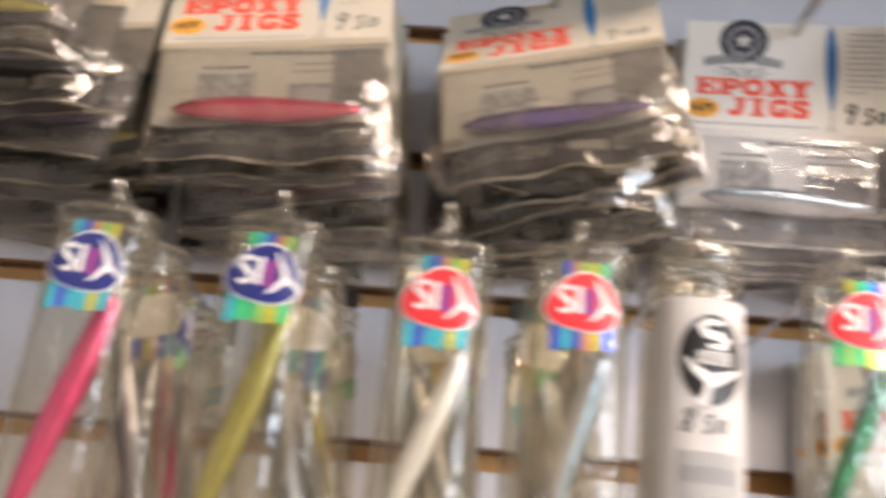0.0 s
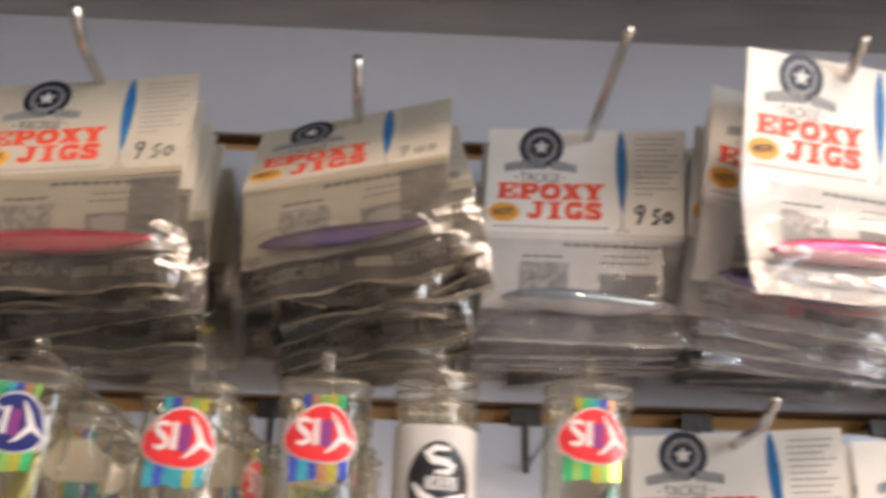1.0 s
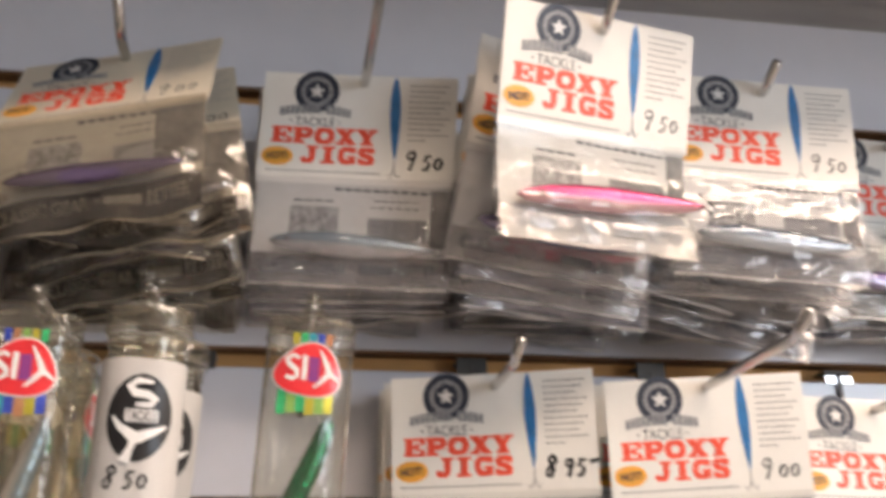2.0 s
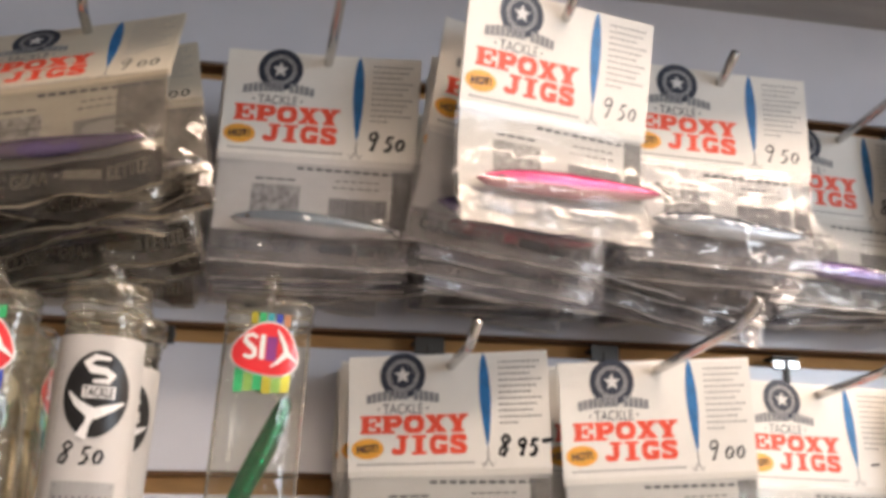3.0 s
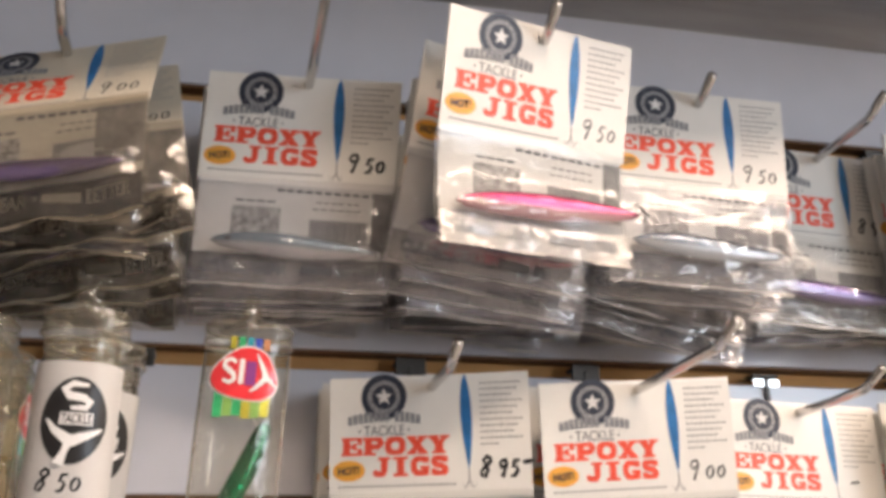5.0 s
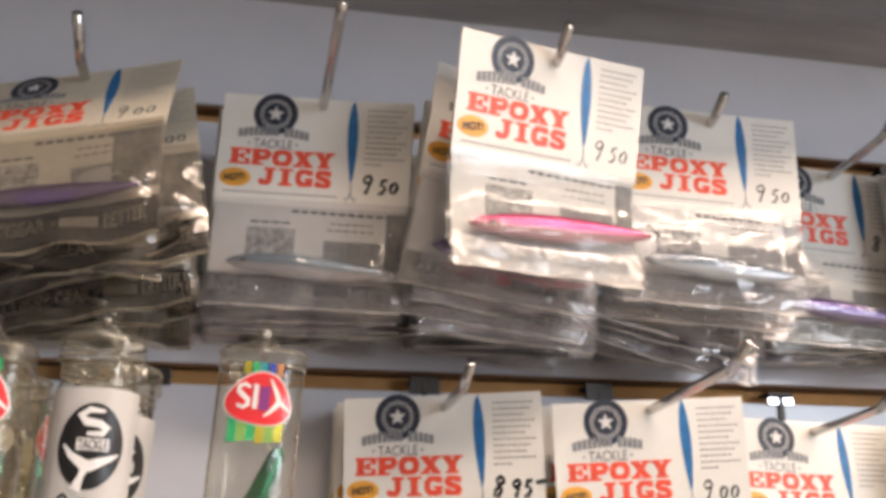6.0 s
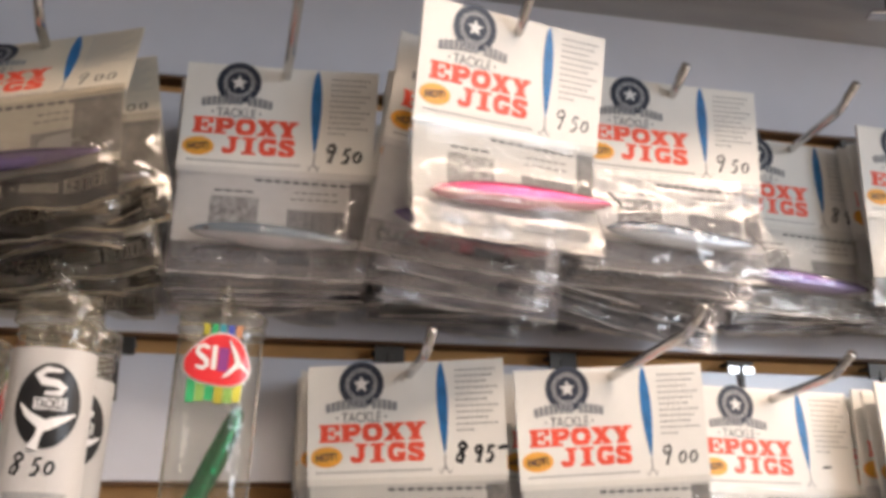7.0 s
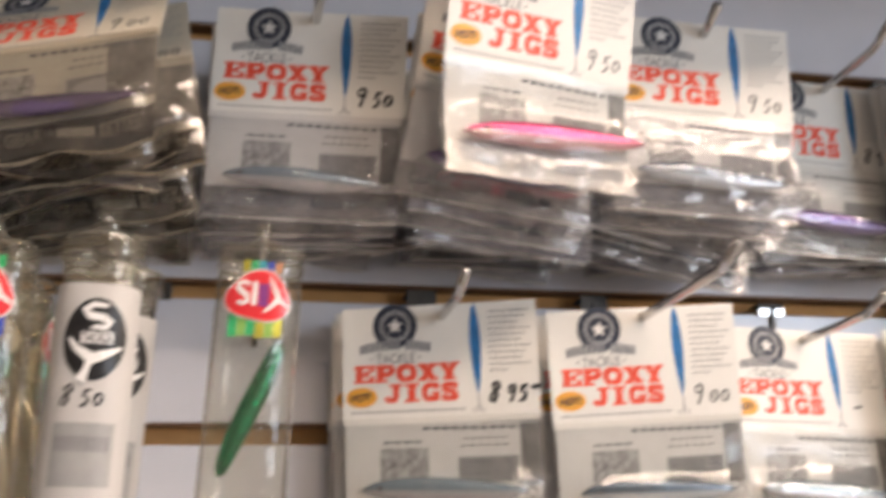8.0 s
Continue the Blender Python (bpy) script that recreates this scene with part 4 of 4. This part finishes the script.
def labelled_tube(m, band, lure_colour, k, group, label, turn=12.0, short=False):
    """A clear hanging tube with a shiny oval label and a lure standing inside."""
    ob = base("lure_tube", m, label, "lure tube", group)
    if "shell" not in MESHES:
        MESHES["shell"] = mesh_of(tube_shell())
    shell = hang("shell", MESHES["shell"], TUBE, ob, "clear plastic shell", True)
    for z, q in ((-0.0128, 1.0), (-0.0195, 0.99)):
        hang("shoulder_ring", cached(("ring", z), lambda: rim_ring(z, TA * q, TB * q, 3.0), 9), TUBE_EDGE, shell, "", True)
    for side in (-1, 1):
        hang("seam", cached(("seam", side), lambda: side_seam(side, TA * 0.955, -0.022, -0.128), 9), TUBE_EDGE, shell, "", True)
    long, thick = (0.066, 0.0044) if short else (0.092, 0.0056)
    lure = hang("lure", cached(("tube lure", short), lambda: lure_body(long, thick, 0.8, 0.36), 9), LURES[lure_colour], ob, f"{lure_colour} metallic lure", True)
    lure.matrix_basis = pose(0.0005 if short else -0.001, 0.0, -0.084 if short else -0.088, 0, 90 + turn, 0)
    sep = hang("leader", cached("leader", lambda: tube([(0.006, 0, -0.036), (0.0085, -0.002, -0.046), (0.005, -0.003, -0.052), (0.008, 0, -0.056)], 0.0006, 6), 9), WHITE_INK, ob, "pale cord loop")
    rim = hang("label_rim", cached("rim", lambda: on_front(pebble(0.0147, 0.0122), TA, TB, 3.0, 0.0006), 9), WHITE_INK, ob, "white label rim", True)
    hang("label_face", cached("face", lambda: on_front(pebble(0.0140, 0.0115), TA, TB, 3.0, 0.0010), 9), band, ob, "glossy oval label", True)
    hang("label_mark", cached("mark", lambda: on_front(badge_curl(), TA, TB, 3.0, 0.0014), 9), WHITE_INK, rim, "white print")
    hang("label_mark", cached("mark2", lambda: on_front(bars([(0.0000, 0.0044, LZ - 0.0046, LZ + 0.0060)], 0), TA, TB, 3.0, 0.0012), 9), LABEL_PURPLE, rim, "purple print")
    hang("label_tail", cached("tail", lambda: on_front(tail_mark(), TA, TB, 3.0, 0.0016), 9), WHITE_INK, rim, "white tail mark")
    for i in range(5):
        dx = -0.0064 + 0.0036 * i
        hang("foil_strip", cached(("foil top", i), lambda: on_front(bars([(dx - 0.0014, dx + 0.0014, LZ + 0.0115, LZ + 0.0170)], 0), TA, TB, 3.0, 0.0005), 9), FOILS[(i + k) % 6], ob)
    for i in range(6):
        dx = -0.0106 + 0.0040 * i
        hang("foil_strip", cached(("foil low", i), lambda: on_front(bars([(dx - 0.0019, dx + 0.0019, LZ - 0.0190 + 0.0006 * (i % 3), LZ - 0.0080)], 0), TA, TB, 3.0, 0.0005), 9), FOILS[FOIL_SETS[k % 4][i]], ob)
    return ob


def black_label_tube(m, group, label, cost=""):
    """A clear capped tube with a white wrap label, a black oval and a white tail mark."""
    ob = base("lure_tube", m, label, "lure tube", group)
    A, B, P = 0.0169, 0.0142, 2.4
    if "capped" not in MESHES:
        MESHES["capped"] = mesh_of(capped_shell())
    shell = hang("shell", MESHES["capped"], TUBE, ob, "clear plastic shell with a wide cap", True)
    for z, q in ((-0.0150, 0.97), (-0.0232, 1.01), (-0.0270, 0.90), (-0.0300, 0.90)):
        hang("cap_ring", cached(("cap ring", z), lambda: rim_ring(z, 0.0178 * q, 0.0150 * q, 2.4), 9), TUBE_EDGE, shell, "", True)
    hang("hang_tab", cached("tab", hang_tab, 9), TUBE, ob, "crumpled clear hang strip")
    top = -0.037
    hang("wrap_label", cached("wrap", lambda: wrap(lambda u, v: (math.pi * (1.04 + 0.92 * u), top - 0.100 * v), 24, 8, A, B, P, 0.0004), 9), PAPER, ob, "white paper wrap label", True)
    cz = top - 0.024
    hang("oval_print", cached("oval", lambda: on_front(disc(0.0008, cz, 0.0124, 0.0175), A, B, P, 0.0009), 9), LABEL_BLACK, ob, "black oval print", True)
    curl = [(0.0050, cz + 0.0142, 0.0014), (-0.0010, cz + 0.0146, 0.0026), (-0.0040, cz + 0.0122, 0.0032), (-0.0018, cz + 0.0096, 0.0034), (0.0035, cz + 0.0090, 0.0032), (0.0062, cz + 0.0072, 0.0030),
            (0.0050, cz + 0.0050, 0.0026), (-0.0010, cz + 0.0048, 0.0014)]
    hang("curl_mark", cached("lm", lambda: on_front(tapered([curl]), A, B, P, 0.0013), 9), WHITE_INK, ob, "white curled print")
    hang("word_ground", cached("wg", lambda: on_front(sheet(-0.0046, 0.0080, 0, cz - 0.0020, cz + 0.0030, 8, 2), A, B, P, 0.0012), 9), WHITE_INK, ob)
    hang("word", cached("wb", lambda: on_front(moved(lettering("TACKLE", 0.0116, 0.0040, 0.02), 0.0017, 0, cz + 0.0005), A, B, P, 0.0015), 9), LABEL_BLACK, ob, "small black lettering")
    tail = [[(-0.0094, cz + 0.0002, 0.0008), (-0.0062, cz - 0.0040, 0.0026), (-0.0015, cz - 0.0072, 0.0042), (0.0006, cz - 0.0085, 0.0046)],
            [(0.0118, cz - 0.0030, 0.0008), (0.0085, cz - 0.0050, 0.0024), (0.0040, cz - 0.0070, 0.0040), (0.0006, cz - 0.0085, 0.0046)],
            [(0.0002, cz - 0.0080, 0.0036), (-0.0012, cz - 0.0125, 0.0024), (-0.0030, cz - 0.0178, 0.0046)]]
    hang("tail_print", cached("tp", lambda: on_front(tapered(tail), A, B, P, 0.0016), 9), WHITE_INK, ob, "white tail print")
    if cost:
        hang("price", cached("tube price", lambda: on_front(price(cost, -0.0105, cz - 0.0238, 0.0088, 0.0011, 0), A, B, P, 0.0009), 9), MARKER, ob, "handwritten black price")
    hang("fine_print", cached("fp", lambda: on_front(bars([(-0.010, 0.011, cz - 0.0362 - 0.0004, cz - 0.0362 + 0.0004), (-0.010, 0.011, cz - 0.048, cz - 0.0472)]
         + [(-0.010 + 0.0024 * i, -0.0092 + 0.0024 * i, cz - 0.046, cz - 0.040) for i in range(9)], 0), A, B, P, 0.0009), 9), GREY_INK, ob)
    hang("grey_panel", cached("gp", lambda: on_front(sheet(-0.0115, 0.0125, 0, cz - 0.060, cz - 0.0345, 12, 2), A, B, P, 0.0007), 9), PALE_INK, ob, "grey printed panel")
    hang("side_print", cached("sdp", lambda: on_front(bars([(-0.0146, -0.0132, cz + 0.012 - 0.0042 * i - 0.003, cz + 0.012 - 0.0042 * i) for i in range(7)], 0), A, B, P, 0.0009), 9), PALE_INK, ob)
    return ob


def tube_row(x, y_front, count, make, gap=0.042, reach=0.004):
    hook(x, LOW, -y_front + reach, tip=0.004, lift=8, r=0.0015, drop=0.044)
    for i in range(count):
        make(i, x, y_front + gap * i)


TUBE_Z = 1.7155


def labelled_row(x, band, lures, k, group, what, y=-0.238, count=5, roll=0.0, turn=12.0, z=1.7155, short=False):
    rnd = random.Random(int(1000 * (x + 1)))
    def make(i, px, py):
        labelled_tube(pose(px + (rnd.uniform(-0.004, 0.004) if i else 0), py, z - (rnd.uniform(0, 0.004) if i else 0), rnd.uniform(-2, 2), roll + (rnd.uniform(-4, 4) if i else 0), rnd.uniform(65, 290) if i else 0), band, lures[i % len(lures)], k + i, group, f"clear hanging tube, {what[2:]} oval label, {lures[i % len(lures)]} lure inside", turn=turn, short=short)
    tube_row(x, y, count, make)


labelled_row(-0.1570, LABEL_BLUE, ["magenta", "black", "black"], 2, "blue label tubes", "a blue", y=-0.245, roll=3, z=1.709)
labelled_row(-0.0890, LABEL_BLUE, ["olive", "black", "black"], 1, "olive lure tubes", "a blue", y=-0.245, roll=3, z=1.709)
labelled_row(-0.0220, LABEL_RED, ["white", "silver"], 2, "pearl lure tubes", "a red", y=-0.247, roll=2, count=5, turn=18, z=1.705, short=True)
labelled_row(0.0320, LABEL_RED, ["silver", "white"], 3, "silver lure tubes", "a red", y=-0.238, count=5, z=1.7095, short=True, turn=15)
labelled_row(0.1485, LABEL_RED, ["green"], 0, "green lure tube", "a red", y=-0.226, count=1, roll=3, turn=20, z=1.7145, short=True)


def make_black(i, px, py):
    black_label_tube(pose(px + 0.004 * i, py, TUBE_Z - 0.002 * i, 0, 1.5 if i == 0 else 3, 4 if i == 0 else 18), "black label tubes", "clear capped tube with a white label and black oval print", "8 50" if i == 0 else "")


tube_row(0.0800, -0.242, 2, make_black, 0.046)


# ---- small fittings ----
clip = base("shelf_clip", pose(0.700, -0.052, SOFFIT + 0.012, 0, 0, -12), "small grey metal clip under the shelf", "shelf clip")
part("tab", box(-0.020, 0.020, -0.006, 0.006, -0.012, -0.008, 0.001), STEEL, clip)
part("post", box(-0.003, 0.003, -0.003, 0.003, -0.009, 0.006, 0.0008), DULL_STEEL, clip)
